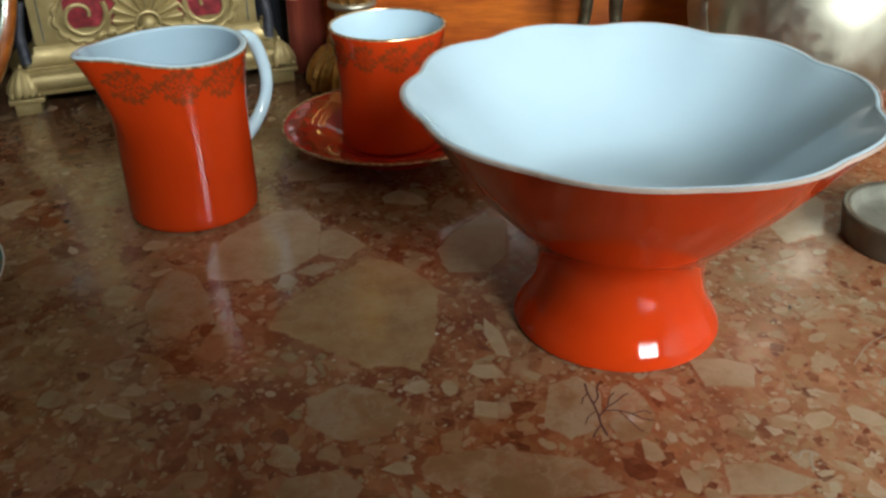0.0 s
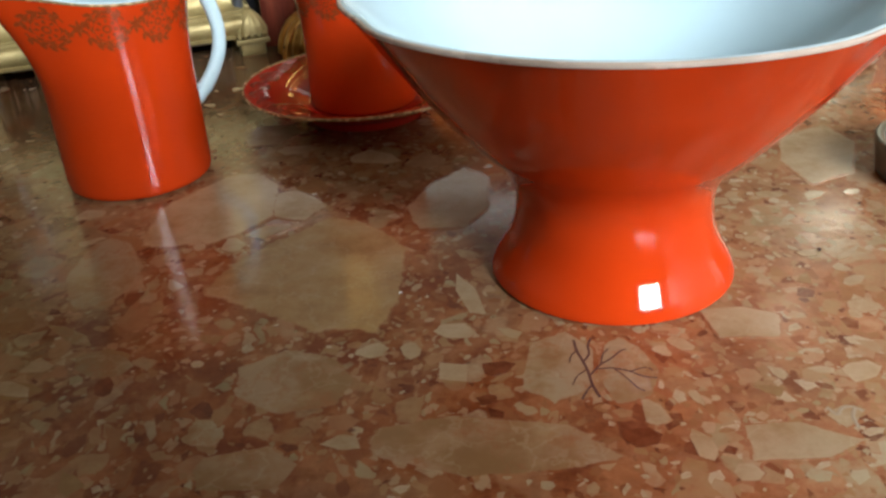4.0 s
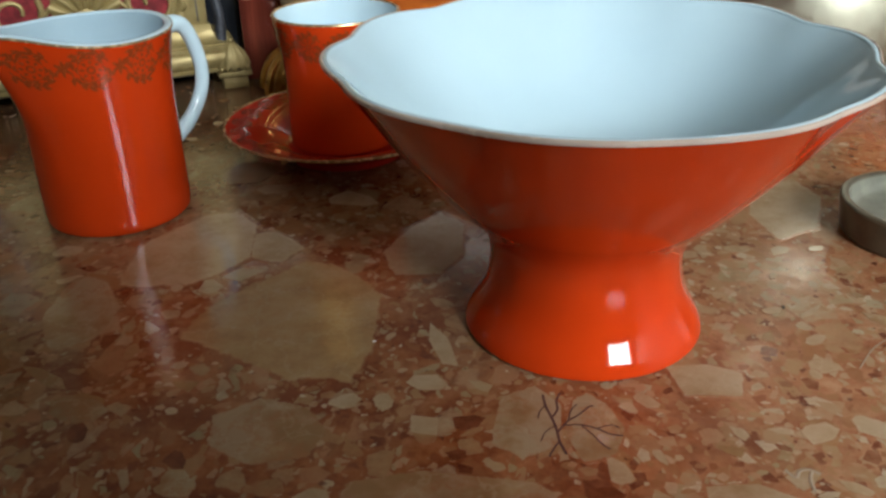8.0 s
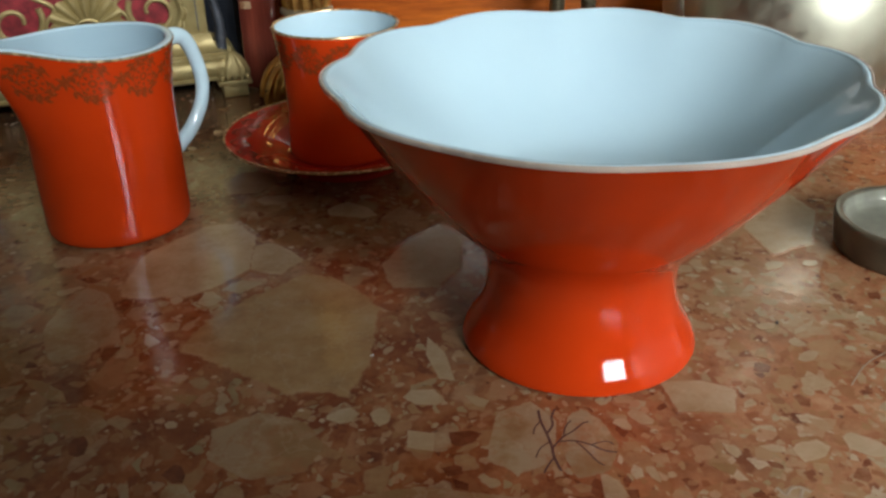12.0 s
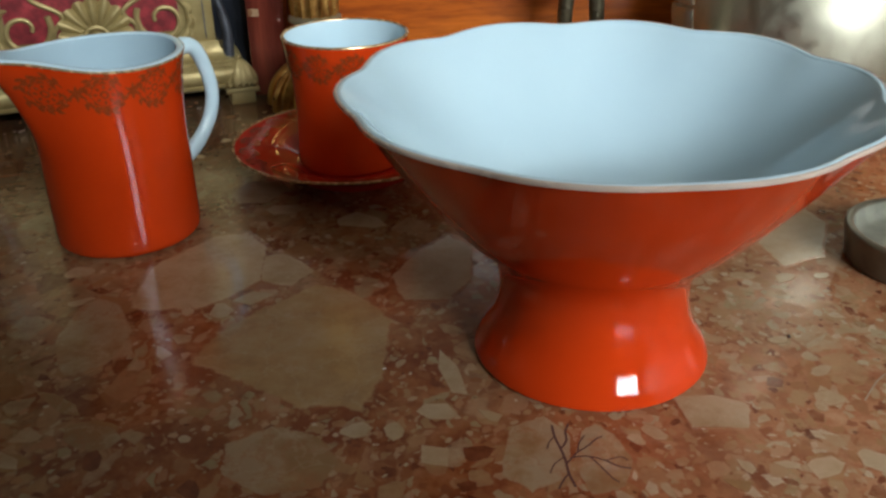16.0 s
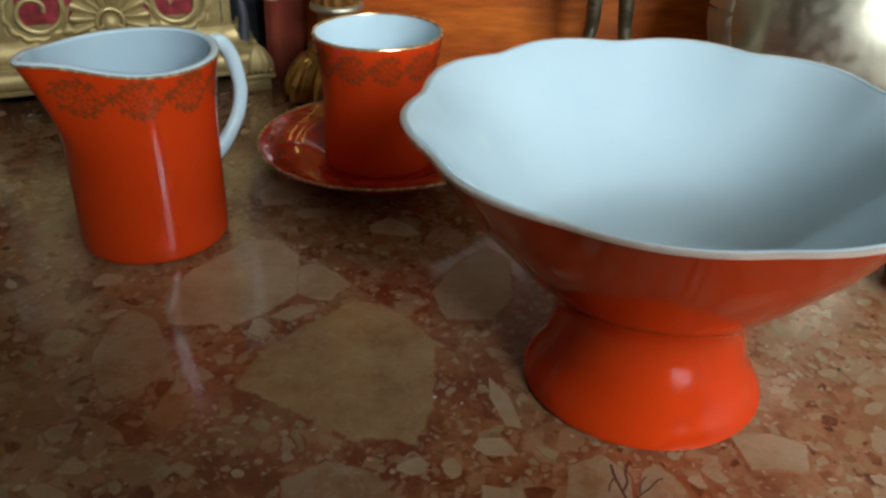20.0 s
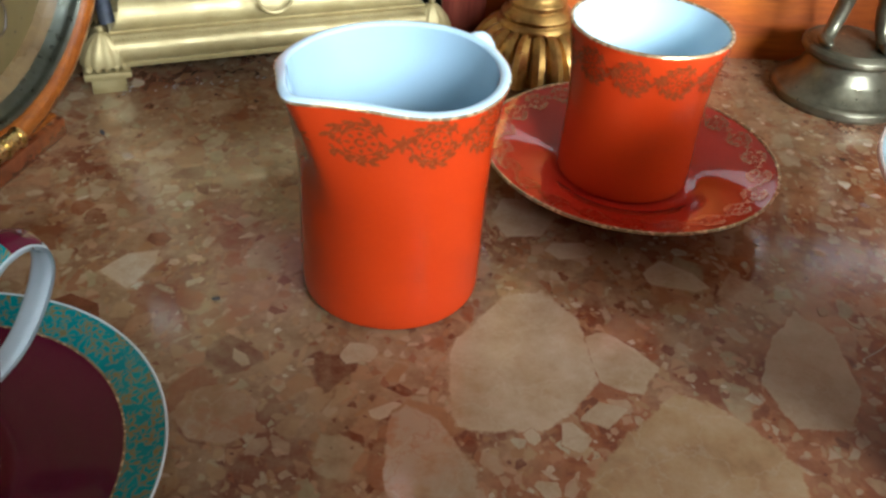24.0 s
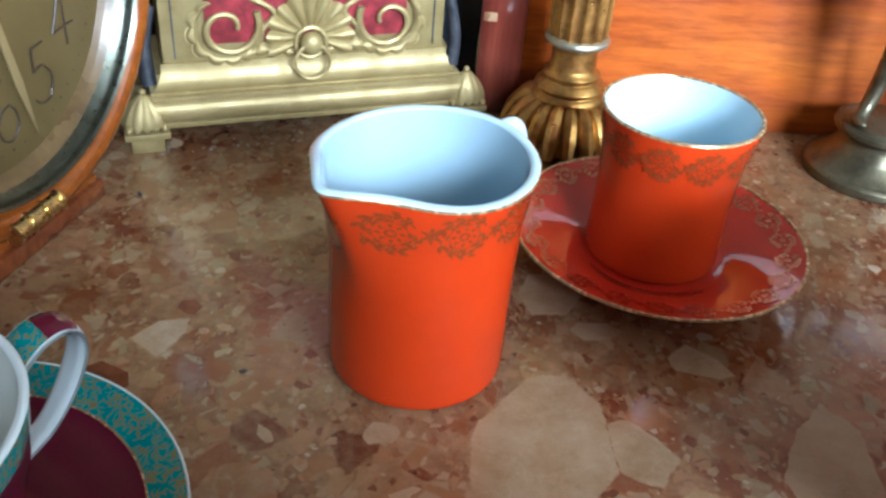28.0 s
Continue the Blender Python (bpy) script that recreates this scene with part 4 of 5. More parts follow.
# ---- figure candlestick ----
def candlestick():
    t = thing("figure_candlestick", (0.1090, 0.6255, 0), 0, "aged brass stepped round candlestick foot carrying a small figure", "candlestick")
    part("base", turned([(0.0002, 0.0), (0.0362, 0.0), (0.0370, 0.0015), (0.0370, 0.0050), (0.0355, 0.0066), (0.0340, 0.0072), (0.0300, 0.0105), (0.0255, 0.0155), (0.0225, 0.0215), (0.0218, 0.0250)], 72, 60, False), AGED_BRASS, t, "waisted round foot")
    part("disc", turned([(0.0218, 0.0248), (0.0250, 0.0256), (0.0268, 0.0275), (0.0268, 0.0300), (0.0250, 0.0318), (0.0235, 0.0312), (0.0225, 0.0322), (0.0002, 0.0335)], 72, 48, False), AGED_BRASS, t, "rounded upper disc")
    return t


def small_statue():
    bm = bmesh.new()
    for sx, lean in ((-1, -0.006), (1, 0.004)):
        tube([(sx * 0.011 + lean, -0.010, 0.0), (sx * 0.011 + lean * 0.4, -0.003, 0.007), (sx * 0.0105, 0.0, 0.020), (sx * 0.0100, -0.002, 0.034), (sx * 0.008, 0.0, 0.060)],
             lambda u: 0.0034 + 0.0022 * u, 12, 1, 26, bm)
        lump((sx * 0.011 + lean, -0.0115, 0.0022), 0.0036, 0.0078, 0.0026, (0, 0, sx * -12), 3, bm)
    lump((0, 0.001, 0.074), 0.016, 0.011, 0.026, sub=3, bm=bm)
    ob = new("brass_statue", solid("brass_statue", bm, AGED_BRASS))
    ob.matrix_world = pose(0.1085, 0.6260, 0.0330, 0, 0, -12)
    return tagged(ob, "small plain aged brass statue standing on the candlestick foot", "statue")


candlestick()
small_statue()


# ---- pewter pot ----
def pewter_pot():
    t = thing("pewter_pot", (0.2370, 0.5800, 0), 0, "round-bellied brushed pewter pot with a strap handle", "pot")
    part("body", turned([(0.0002, 0.0), (0.034, 0.0), (0.036, 0.003), (0.034, 0.007), (0.046, 0.017), (0.0605, 0.032), (0.0685, 0.049), (0.0703, 0.064), (0.0680, 0.084), (0.0600, 0.106), (0.049, 0.128), (0.042, 0.148), (0.040, 0.165), (0.044, 0.180)], 96, 90), PEWTER, t, "brushed pewter belly")
    o = Vector((math.cos(radians(197)), math.sin(radians(197)), 0))
    side = Vector((-o.y, o.x, 0))
    part("handle", tube([o * r + Vector((0, 0, z)) for r, z in ((0.062, 0.046), (0.074, 0.050), (0.082, 0.064), (0.085, 0.085), (0.080, 0.115), (0.064, 0.135), (0.050, 0.138))], 0.0030, 12, 3.6, 60, up=o.cross(side)), PEWTER, t, "pewter strap handle")
    return t


pewter_pot()


# ---- stone dish ----
def stone_dish():
    t = thing("stone_dish", (0.2350, 0.3955, 0), 0, "small grey-green polished stone dish with a thick wall", "dish")
    part("body", turned([(0.0002, 0.0), (0.0325, 0.0), (0.0335, 0.0012), (0.0345, 0.0080), (0.0358, 0.0150), (0.0357, 0.0163), (0.0350, 0.0169), (0.0335, 0.0170), (0.0322, 0.0166), (0.0318, 0.0160)], 64, 40, False), ONYX, t, "dark mottled outer wall")
    part("hollow", turned([(0.0319, 0.0161), (0.0300, 0.0110), (0.0240, 0.0080), (0.0002, 0.0072)], 64, 24), ONYX_IN, t, "pale grey polished hollow")
    return t


stone_dish()


# ---- round clock ----
DIGITS = {
    "0": [((0.5, 1), (0.12, 0.75), (0.05, 0.4), (0.3, 0.02), (0.7, 0.02), (0.95, 0.4), (0.88, 0.75), (0.5, 1))],
    "1": [((0.3, 0.85), (0.5, 1)), ((0.5, 1), (0.5, 0))],
    "2": [((0.1, 0.8), (0.35, 1), (0.75, 0.95), (0.8, 0.65), (0.4, 0.3), (0.05, 0.0)), ((0.05, 0), (0.9, 0))],
    "3": [((0.1, 0.95), (0.6, 1), (0.8, 0.78), (0.4, 0.56)), ((0.4, 0.56), (0.85, 0.45), (0.85, 0.12), (0.4, 0), (0.05, 0.1))],
    "4": [((0.62, 0), (0.62, 1)), ((0.62, 1), (0.02, 0.3)), ((0.02, 0.3), (1.0, 0.34))],
    "5": [((0.75, 1), (0.25, 0.96)), ((0.25, 0.96), (0.18, 0.58)), ((0.18, 0.58), (0.6, 0.62), (0.92, 0.38), (0.75, 0.06), (0.35, 0.0), (0.08, 0.1))],
    "6": [((0.55, 1.05), (0.25, 0.75), (0.08, 0.38), (0.18, 0.08), (0.5, -0.02), (0.85, 0.12), (0.92, 0.36), (0.7, 0.56), (0.35, 0.52), (0.12, 0.34))],
    "7": [((0.05, 1), (0.9, 1)), ((0.9, 1), (0.55, 0.5), (0.4, 0))],
    "8": [((0.5, 0.55), (0.15, 0.75), (0.5, 1), (0.85, 0.75), (0.5, 0.55), (0.08, 0.28), (0.5, 0), (0.92, 0.28), (0.5, 0.55))],
    "9": [((0.88, 0.66), (0.6, 0.45), (0.2, 0.5), (0.1, 0.78), (0.45, 1), (0.85, 0.85), (0.88, 0.55), (0.5, 0))],
}


def round_clock():
    t = thing("round_mantel_clock", (-0.2955 + 0.2425 * -0.0375, 0.540 + 0.9701 * -0.0375, 0), 0, "round honey-coloured wooden mantel clock with gold dial and steel bezel", "clock")
    # local x runs along the dial, -y looks out of it
    t.matrix_world = pose(t.location.x, t.location.y, 0, 0, 0, math.degrees(math.atan2(0.9701, 0.2425)))
    zc = 0.111

    def disc(profile, nv=96):
        """Lathe about the dial's axis: (radius, depth towards the viewer)."""
        bm = turned(profile, nv, len(profile) * 3, False)
        for v in bm.verts:
            v.co = Vector((v.co.x, -v.co.z, v.co.y + zc))
        return bm
    part("case", disc([(0.0002, -0.055), (0.093, -0.055), (0.1005, -0.050), (0.1035, -0.040), (0.1045, -0.014), (0.103, -0.005), (0.100, -0.001), (0.0955, 0.0005), (0.0915, -0.001), (0.0888, -0.005), (0.083, -0.013)], 120), HONEY, t, "rounded honey-coloured wooden case")
    part("bezel", disc([(0.0890, -0.0052), (0.0884, -0.0040), (0.0876, -0.0014), (0.0866, 0.0000), (0.0856, -0.0012), (0.0849, -0.0045), (0.0822, -0.0085)], 120), CHROME, t, "bright steel bezel")
    part("dial_ring", disc([(0.0825, -0.0085), (0.0800, -0.0115), (0.0782, -0.0150)], 120), DIAL_WOOD, t, "sloping wooden ring round the dial")
    part("dial", disc([(0.0787, -0.0150), (0.0002, -0.0150)], 96), DIAL, t, "brushed gold dial")
    y = 0.0144
    for k in range(1, 13):
        a = radians(90 - 30 * k)
        bm = bmesh.new()
        word = str(k)
        for i, ch in enumerate(word):
            for stroke in DIGITS[ch]:
                path = [(0.0515 * math.cos(a) + (sx - 0.5) * 0.0150 + (i - (len(word) - 1) / 2) * 0.014, y, zc + 0.0525 * math.sin(a) + (sz - 0.5) * 0.0265) for sx, sz in stroke]
                tube(path, 0.00055, 6, 1, 6 * len(path), bm, up=(0, 1, 0))
        part("numeral", bm, INK, t)
    for k in range(60):
        a = k / 60 * math.tau
        big = k % 5 == 0
        part("minute_dot", lump((0.0705 * math.cos(a), y, zc + 0.0705 * math.sin(a)), 0.0009 if big else 0.0005, 0.0002, 0.0009 if big else 0.0005, sub=1), INK, t)
    hand = bmesh.new()
    vs = [hand.verts.new((x, yy, z)) for yy in (0.0118, 0.0124) for x, z in ((-0.0014, zc + 0.012), (0.0014, zc + 0.012), (0.0026, zc - 0.045), (0.0004, zc - 0.070), (-0.0022, zc - 0.045))]
    n = 5
    hand.faces.new(vs[:n])
    hand.faces.new(vs[n:][::-1])
    for i in range(n):
        hand.faces.new((vs[i], vs[(i + 1) % n], vs[n + (i + 1) % n], vs[n + i]))
    bmesh.ops.rotate(hand, verts=hand.verts, cent=(0, 0, zc), matrix=Matrix.Rotation(radians(-11), 3, "Y"))
    part("minute_hand", hand, HAND, t, "pale gold hand")
    part("hub", disc([(0.0035, -0.0150), (0.0035, -0.0105), (0.0002, -0.0100)], 24), BRASS, t)
    part("maker_mark", block(-0.008, 0.008, 0.0142, 0.0150, zc - 0.0150, zc - 0.0118), INK, t, "dark bar of small lettering")
    part("plinth", block(-0.0435, 0.0375, 0.000, 0.056, 0.0, 0.0095, 0.0015), WALNUT, t, "dark wooden plinth")
    neck = bmesh.new()
    for k in range(6):
        w = 0.0275 + 0.0085 * (1 - k / 5) ** 2.2
        block(-w, w, 0.0035 + 0.0004 * k, 0.054, 0.0090 + 0.0024 * k, 0.0090 + 0.0024 * (k + 1), 0.0004, neck)
    part("neck", neck, HONEY, t, "flared wooden neck above the plinth")
    hinge = bmesh.new()
    tube([(-0.0280, -0.0005, 0.0172), (-0.013, -0.0005, 0.0170), (0.0030, -0.0005, 0.0172)], 0.0042, 16, 1, 20, hinge)
    for x in (-0.0270, -0.0175, -0.0080, 0.0020):
        tube([(x - 0.0009, -0.0005, 0.0171), (x + 0.0009, -0.0005, 0.0171)], 0.0050, 16, 1, 2, hinge)
    part("hinge", hinge, BRASS, t, "ringed brass hinge of the bezel")
    return t


round_clock()


# ---- large pale stones set in the marble ----
def stone(cx, cy, rx, ry, turn, seed, material=CHIP, name="stone_chip", corners=6, taper=0.0, wild=0.75):
    """An angular chip flush in the marble: a low irregular polygon with slightly ragged sides."""
    rnd = random.Random(seed)
    marks = sorted((k + wild * rnd.uniform(-0.40, 0.40)) / corners * math.tau for k in range(corners))
    corner = [(a, 1.03 + wild * rnd.uniform(-0.25, 0.25)) for a in marks]
    bow = [wild * rnd.uniform(-0.25, 0.40) for _ in marks]
    pts = []
    for i, (a, r) in enumerate(corner):
        b, q = corner[(i + 1) % corners]
        p0 = Vector((rx * r * math.cos(a), ry * r * math.sin(a), 0))
        p1 = Vector((rx * q * math.cos(b), ry * q * math.sin(b), 0))
        for k in range(7):
            f = k / 7
            p = p0.lerp(p1, f)
            p *= 1 + bow[i] * f * (1 - f) + rnd.uniform(-0.02, 0.02)
            pts.append(p)
    for p in pts:
        p.y *= 1 - taper * p.x / rx
    bm = bmesh.new()
    inner = bm.verts.layers.float.new("inner")
    rings = []
    for k, z in ((1.08, 0.00010), (1.0, 0.00012), (0.90, 0.00012)):
        rings.append([bm.verts.new((p.x * k, p.y * k, z)) for p in pts])
    for value, row in zip((0.0, 0.35, 1.0), rings):
        for v in row:
            v[inner] = value
    low = [bm.verts.new((p.x * 1.084, p.y * 1.084, -0.0004)) for p in pts]
    bm.faces.new(rings[2])
    for a, b in ((rings[1], rings[2]), (rings[0], rings[1]), (low, rings[0])):
        for i in range(len(pts)):
            j = (i + 1) % len(pts)
            bm.faces.new((a[i], a[j], b[j], b[i]))
    ob = part(name, bm, material, top, smooth=False)
    ob.matrix_local = pose(cx, cy, -FLOOR + (seed % 7) * 0.000008, 0, 0, turn)
    return ob


stone(-0.0917, 0.3984, 0.0428, 0.0270, 73, 619, GREY_CHIP, corners=7, taper=0.2, wild=0.6)
stone(-0.0558, 0.3984, 0.0160, 0.0117, 105, 416, GREY_CHIP, corners=6, taper=0.2, wild=0.8)
stone(0.0148, 0.3964, 0.0303, 0.0166, 79, 178, GREY_CHIP, corners=7, taper=0.2, wild=0.4)
stone(-0.0369, 0.3336, 0.0415, 0.0321, 296, 631, YELLOW_CHIP, corners=7, taper=0.4, wild=0.8)
stone(-0.1255, 0.3450, 0.0315, 0.0148, 103, 619, CHIP, corners=7, taper=0.2, wild=0.6)
stone(-0.0371, 0.2663, 0.0191, 0.0150, 152, 587, CHIP, corners=7, taper=0, wild=0.4)
stone(0.0480, 0.2679, 0.0195, 0.0118, 80, 65, CHIP, corners=6, taper=0, wild=0.4)
stone(0.0681, 0.2652, 0.0185, 0.0095, 88, 619, CHIP, corners=7, taper=0.2, wild=0.6)
stone(0.1091, 0.2286, 0.0166, 0.0082, 359, 982, GREY_CHIP, corners=5, taper=0.2, wild=0.4)
stone(0.1854, 0.4283, 0.0337, 0.0184, 67, 480, GREY_CHIP, corners=6, taper=-0.2, wild=0.4)
stone(-0.2407, 0.4412, 0.0129, 0.0083, 56, 439, GREY_CHIP, corners=5, taper=0.2, wild=0.8)
stone(-0.0239, 0.4480, 0.0138, 0.0082, 340, 660, GREY_CHIP, corners=6, taper=0.4, wild=0.4)
stone(-0.0830, 0.4874, 0.0163, 0.0138, 242, 894, GREY_CHIP, corners=6, taper=0, wild=0.4)
stone(-0.0650, 0.4639, 0.0109, 0.0060, 7, 894, GREY_CHIP, corners=6, taper=0, wild=0.4)
stone(-0.1936, 0.3667, 0.0134, 0.0119, 341, 230, CHIP, corners=7, taper=0, wild=0.4)
stone(-0.0765, 0.3615, 0.0070, 0.0051, 288, 464, GREY_CHIP, corners=5, taper=-0.4, wild=0.4)
stone(-0.0652, 0.3719, 0.0089, 0.0057, 18, 287, GREY_CHIP, corners=4, taper=0, wild=0.4)
stone(-0.0905, 0.3610, 0.0034, 0.0026, 98, 460, GREY_CHIP, corners=6, taper=-0.2, wild=0.6)
stone(-0.0874, 0.3402, 0.0046, 0.0037, 332, 464, GREY_CHIP, corners=5, taper=-0.4, wild=0.4)
stone(0.0197, 0.3140, 0.0160, 0.0040, 105, 534, GREY_CHIP, corners=5, taper=0.2, wild=0.4)
stone(0.0729, 0.2438, 0.0066, 0.0034, 283, 206, GREY_CHIP, corners=7, taper=-0.4, wild=0.8)
stone(0.0835, 0.2284, 0.0067, 0.0030, 100, 380, GREY_CHIP, corners=6, taper=0.2, wild=0.6)
stone(-0.0130, 0.2808, 0.0059, 0.0040, 10, 83, GREY_CHIP, corners=7, taper=-0.2, wild=0.4)
stone(0.0003, 0.2804, 0.0049, 0.0037, 273, 467, GREY_CHIP, corners=7, taper=0.2, wild=0.6)
stone(0.0144, 0.2671, 0.0065, 0.0051, 313, 777, GREY_CHIP, corners=4, taper=0, wild=0.4)
stone(0.1265, 0.2391, 0.0057, 0.0043, 23, 809, GREY_CHIP, corners=5, taper=0.4, wild=0.6)
stone(0.1565, 0.3213, 0.0035, 0.0030, 315, 387, GREY_CHIP, corners=6, taper=0.2, wild=0.6)
stone(0.1573, 0.3122, 0.0049, 0.0026, 34, 379, GREY_CHIP, corners=7, taper=0, wild=0.4)
stone(0.1543, 0.2956, 0.0061, 0.0035, 284, 274, GREY_CHIP, corners=6, taper=0.2, wild=0.8)
stone(0.1493, 0.2907, 0.0029, 0.0022, 269, 775, GREY_CHIP, corners=7, taper=0, wild=0.4)
stone(0.1267, 0.2838, 0.0032, 0.0017, 219, 934, GREY_CHIP, corners=5, taper=0.4, wild=0.8)
stone(0.1117, 0.2881, 0.0140, 0.0111, 156, 809, GREY_CHIP, corners=5, taper=0, wild=0.6)
stone(0.0880, 0.2775, 0.0050, 0.0029, 309, 775, GREY_CHIP, corners=7, taper=0, wild=0.4)
stone(0.0817, 0.2738, 0.0038, 0.0023, 302, 606, GREY_CHIP, corners=6, taper=0.4, wild=0.4)
stone(0.0866, 0.2496, 0.0041, 0.0017, 288, 387, GREY_CHIP, corners=6, taper=0.2, wild=0.6)
stone(0.0926, 0.2173, 0.0041, 0.0039, 178, 7, GREY_CHIP, corners=6, taper=0, wild=0.4)
stone(0.1391, 0.2595, 0.0070, 0.0055, 70, 245, CHIP, corners=5, taper=0, wild=0.8)
stone(0.0674, 0.2328, 0.0055, 0.0038, 4, 810, DARK_STONE, "dark_stone_chip", corners=6, taper=0, wild=0.4)
stone(0.1500, 0.3853, 0.0060, 0.0033, 352, 775, GREY_CHIP, corners=7, taper=0, wild=0.4)
stone(0.1580, 0.3609, 0.0031, 0.0015, 57, 211, GREY_CHIP, corners=7, taper=0.2, wild=0.4)
stone(0.1631, 0.3320, 0.0074, 0.0015, 42, 52, GREY_CHIP, corners=6, taper=0.4, wild=0.4)
stone(0.1848, 0.3844, 0.0039, 0.0024, 202, 194, GREY_CHIP, corners=7, taper=0, wild=0.6)
stone(0.1485, 0.3333, 0.0046, 0.0025, 199, 418, GREY_CHIP, corners=6, taper=0, wild=0.6)
stone(0.0145, 0.2915, 0.0061, 0.0056, 84, 676, CHIP, corners=6, taper=-0.2, wild=0.4)
stone(0.0246, 0.2524, 0.0031, 0.0025, 173, 809, DARK_STONE, "dark_stone_chip", corners=5, taper=0, wild=0.6)
stone(0.0284, 0.2685, 0.0051, 0.0038, 19, 387, DARK_STONE, "dark_stone_chip", corners=6, taper=0.2, wild=0.6)
stone(0.0232, 0.2322, 0.0338, 0.0118, 352, 379, CHIP, corners=7, taper=0, wild=0.4)
stone(-0.1292, 0.2679, 0.0079, 0.0033, 333, 379, GREY_CHIP, corners=7, taper=0, wild=0.4)
stone(-0.1023, 0.2794, 0.0098, 0.0069, 156, 507, CHIP, corners=7, taper=0, wild=0.4)
stone(-0.0625, 0.2526, 0.0047, 0.0030, 304, 116, DARK_STONE, "dark_stone_chip", corners=6, taper=0.4, wild=0.8)
stone(-0.0591, 0.2417, 0.0060, 0.0048, 130, 89, CHIP, corners=7, taper=0, wild=0.4)
stone(-0.0446, 0.2254, 0.0153, 0.0092, 3, 27, CHIP, corners=6, taper=-0.2, wild=0.6)
stone(-0.0744, 0.3042, 0.0030, 0.0025, 207, 676, GREY_CHIP, corners=6, taper=-0.2, wild=0.4)
stone(-0.0704, 0.2774, 0.0025, 0.0021, 337, 186, GREY_CHIP, corners=7, taper=0.2, wild=0.6)
stone(-0.0983, 0.2669, 0.0049, 0.0029, 286, 775, DARK_STONE, "dark_stone_chip", corners=7, taper=0, wild=0.4)
stone(0.0151, 0.2905, 0.0064, 0.0051, 177, 33, GREY_CHIP)
stone(-0.1288, 0.2673, 0.0095, 0.0051, 169, 35)
stone(-0.1565, 0.2751, 0.0069, 0.0053, 147, 36)
stone(-0.1025, 0.2794, 0.0112, 0.0076, 153, 37)
stone(0.1541, 0.2952, 0.0060, 0.0046, -157, 38, GREY_CHIP)
stone(0.1571, 0.2607, 0.0081, 0.0052, 149, 39, GREY_CHIP)
stone(0.1391, 0.2592, 0.0072, 0.0048, 58, 40, GREY_CHIP)
stone(-0.0595, 0.2414, 0.0076, 0.0046, 119, 41)
stone(-0.1198, 0.2976, 0.0129, 0.0033, 146, 42)
stone(-0.2350, 0.4600, 0.0051, 0.0043, 140, 44, DARK_STONE, "dark_stone_chip")
stone(-0.1484, 0.3973, 0.0072, 0.0055, 180, 46, GREY_CHIP)
stone(-0.1910, 0.4395, 0.0054, 0.0042, -152, 47)
stone(-0.1381, 0.3707, 0.0069, 0.0034, -151, 50, GREY_CHIP)
stone(-0.2535, 0.4162, 0.0100, 0.0060, 160, 61, DARK_STONE, "dark_stone_chip")


# smaller chips scattered through the paste, alike ones sharing one mesh
def scatter(count, seed):
    rnd = random.Random(seed)
    big = [(ob.location.x, ob.location.y, max(v.co.length for v in ob.data.vertices)) for ob in top.children if ob.type == "MESH"]
    kinds = [stone(0, 0, 0.0042 * k, 0.0024 * q, 0, 300 + i, (GREY_CHIP if i % 2 else CHIP) if i else DARK_STONE, "stone_chip" if i else "dark_stone_chip", 5, 0.3)
             for i, (k, q) in enumerate(((0.5, 0.6), (1, 1), (0.8, 1.2), (1.2, 0.8), (0.6, 0.9), (0.9, 0.7), (1.1, 1.1), (0.7, 0.7), (1.4, 1.0), (1.0, 1.5)))]
    done = 0
    while done < count:
        x, y = rnd.uniform(-0.36, 0.34), 0.2 + 0.42 * rnd.random() ** 1.3
        if done % 4 == 0:  # the slab holds more small chips at this end
            x, y = rnd.uniform(0.07, 0.30), rnd.uniform(0.2, 0.42)
        size = rnd.choice((0.6, 0.75, 0.9, 1.1, 1.35))
        if any((x - a) ** 2 + (y - b) ** 2 < (0.85 * r + 0.0045 * size) ** 2 for a, b, r in big):
            continue
        pick = rnd.choice(kinds[1:] if rnd.random() < 0.96 else kinds[:1])
        ob = new(pick.name.split(".")[0], pick.data) if done >= len(kinds) else kinds[done]
        ob.parent = top
        ob.matrix_local = pose(x, y, -FLOOR + (done % 9) * 0.000008, 0, 0, rnd.gauss(150, 45)) @ Matrix.Diagonal((size, size, 1, 1))
        big.append((x, y, 0.005 * size))
        done += 1


scatter(250, 8)


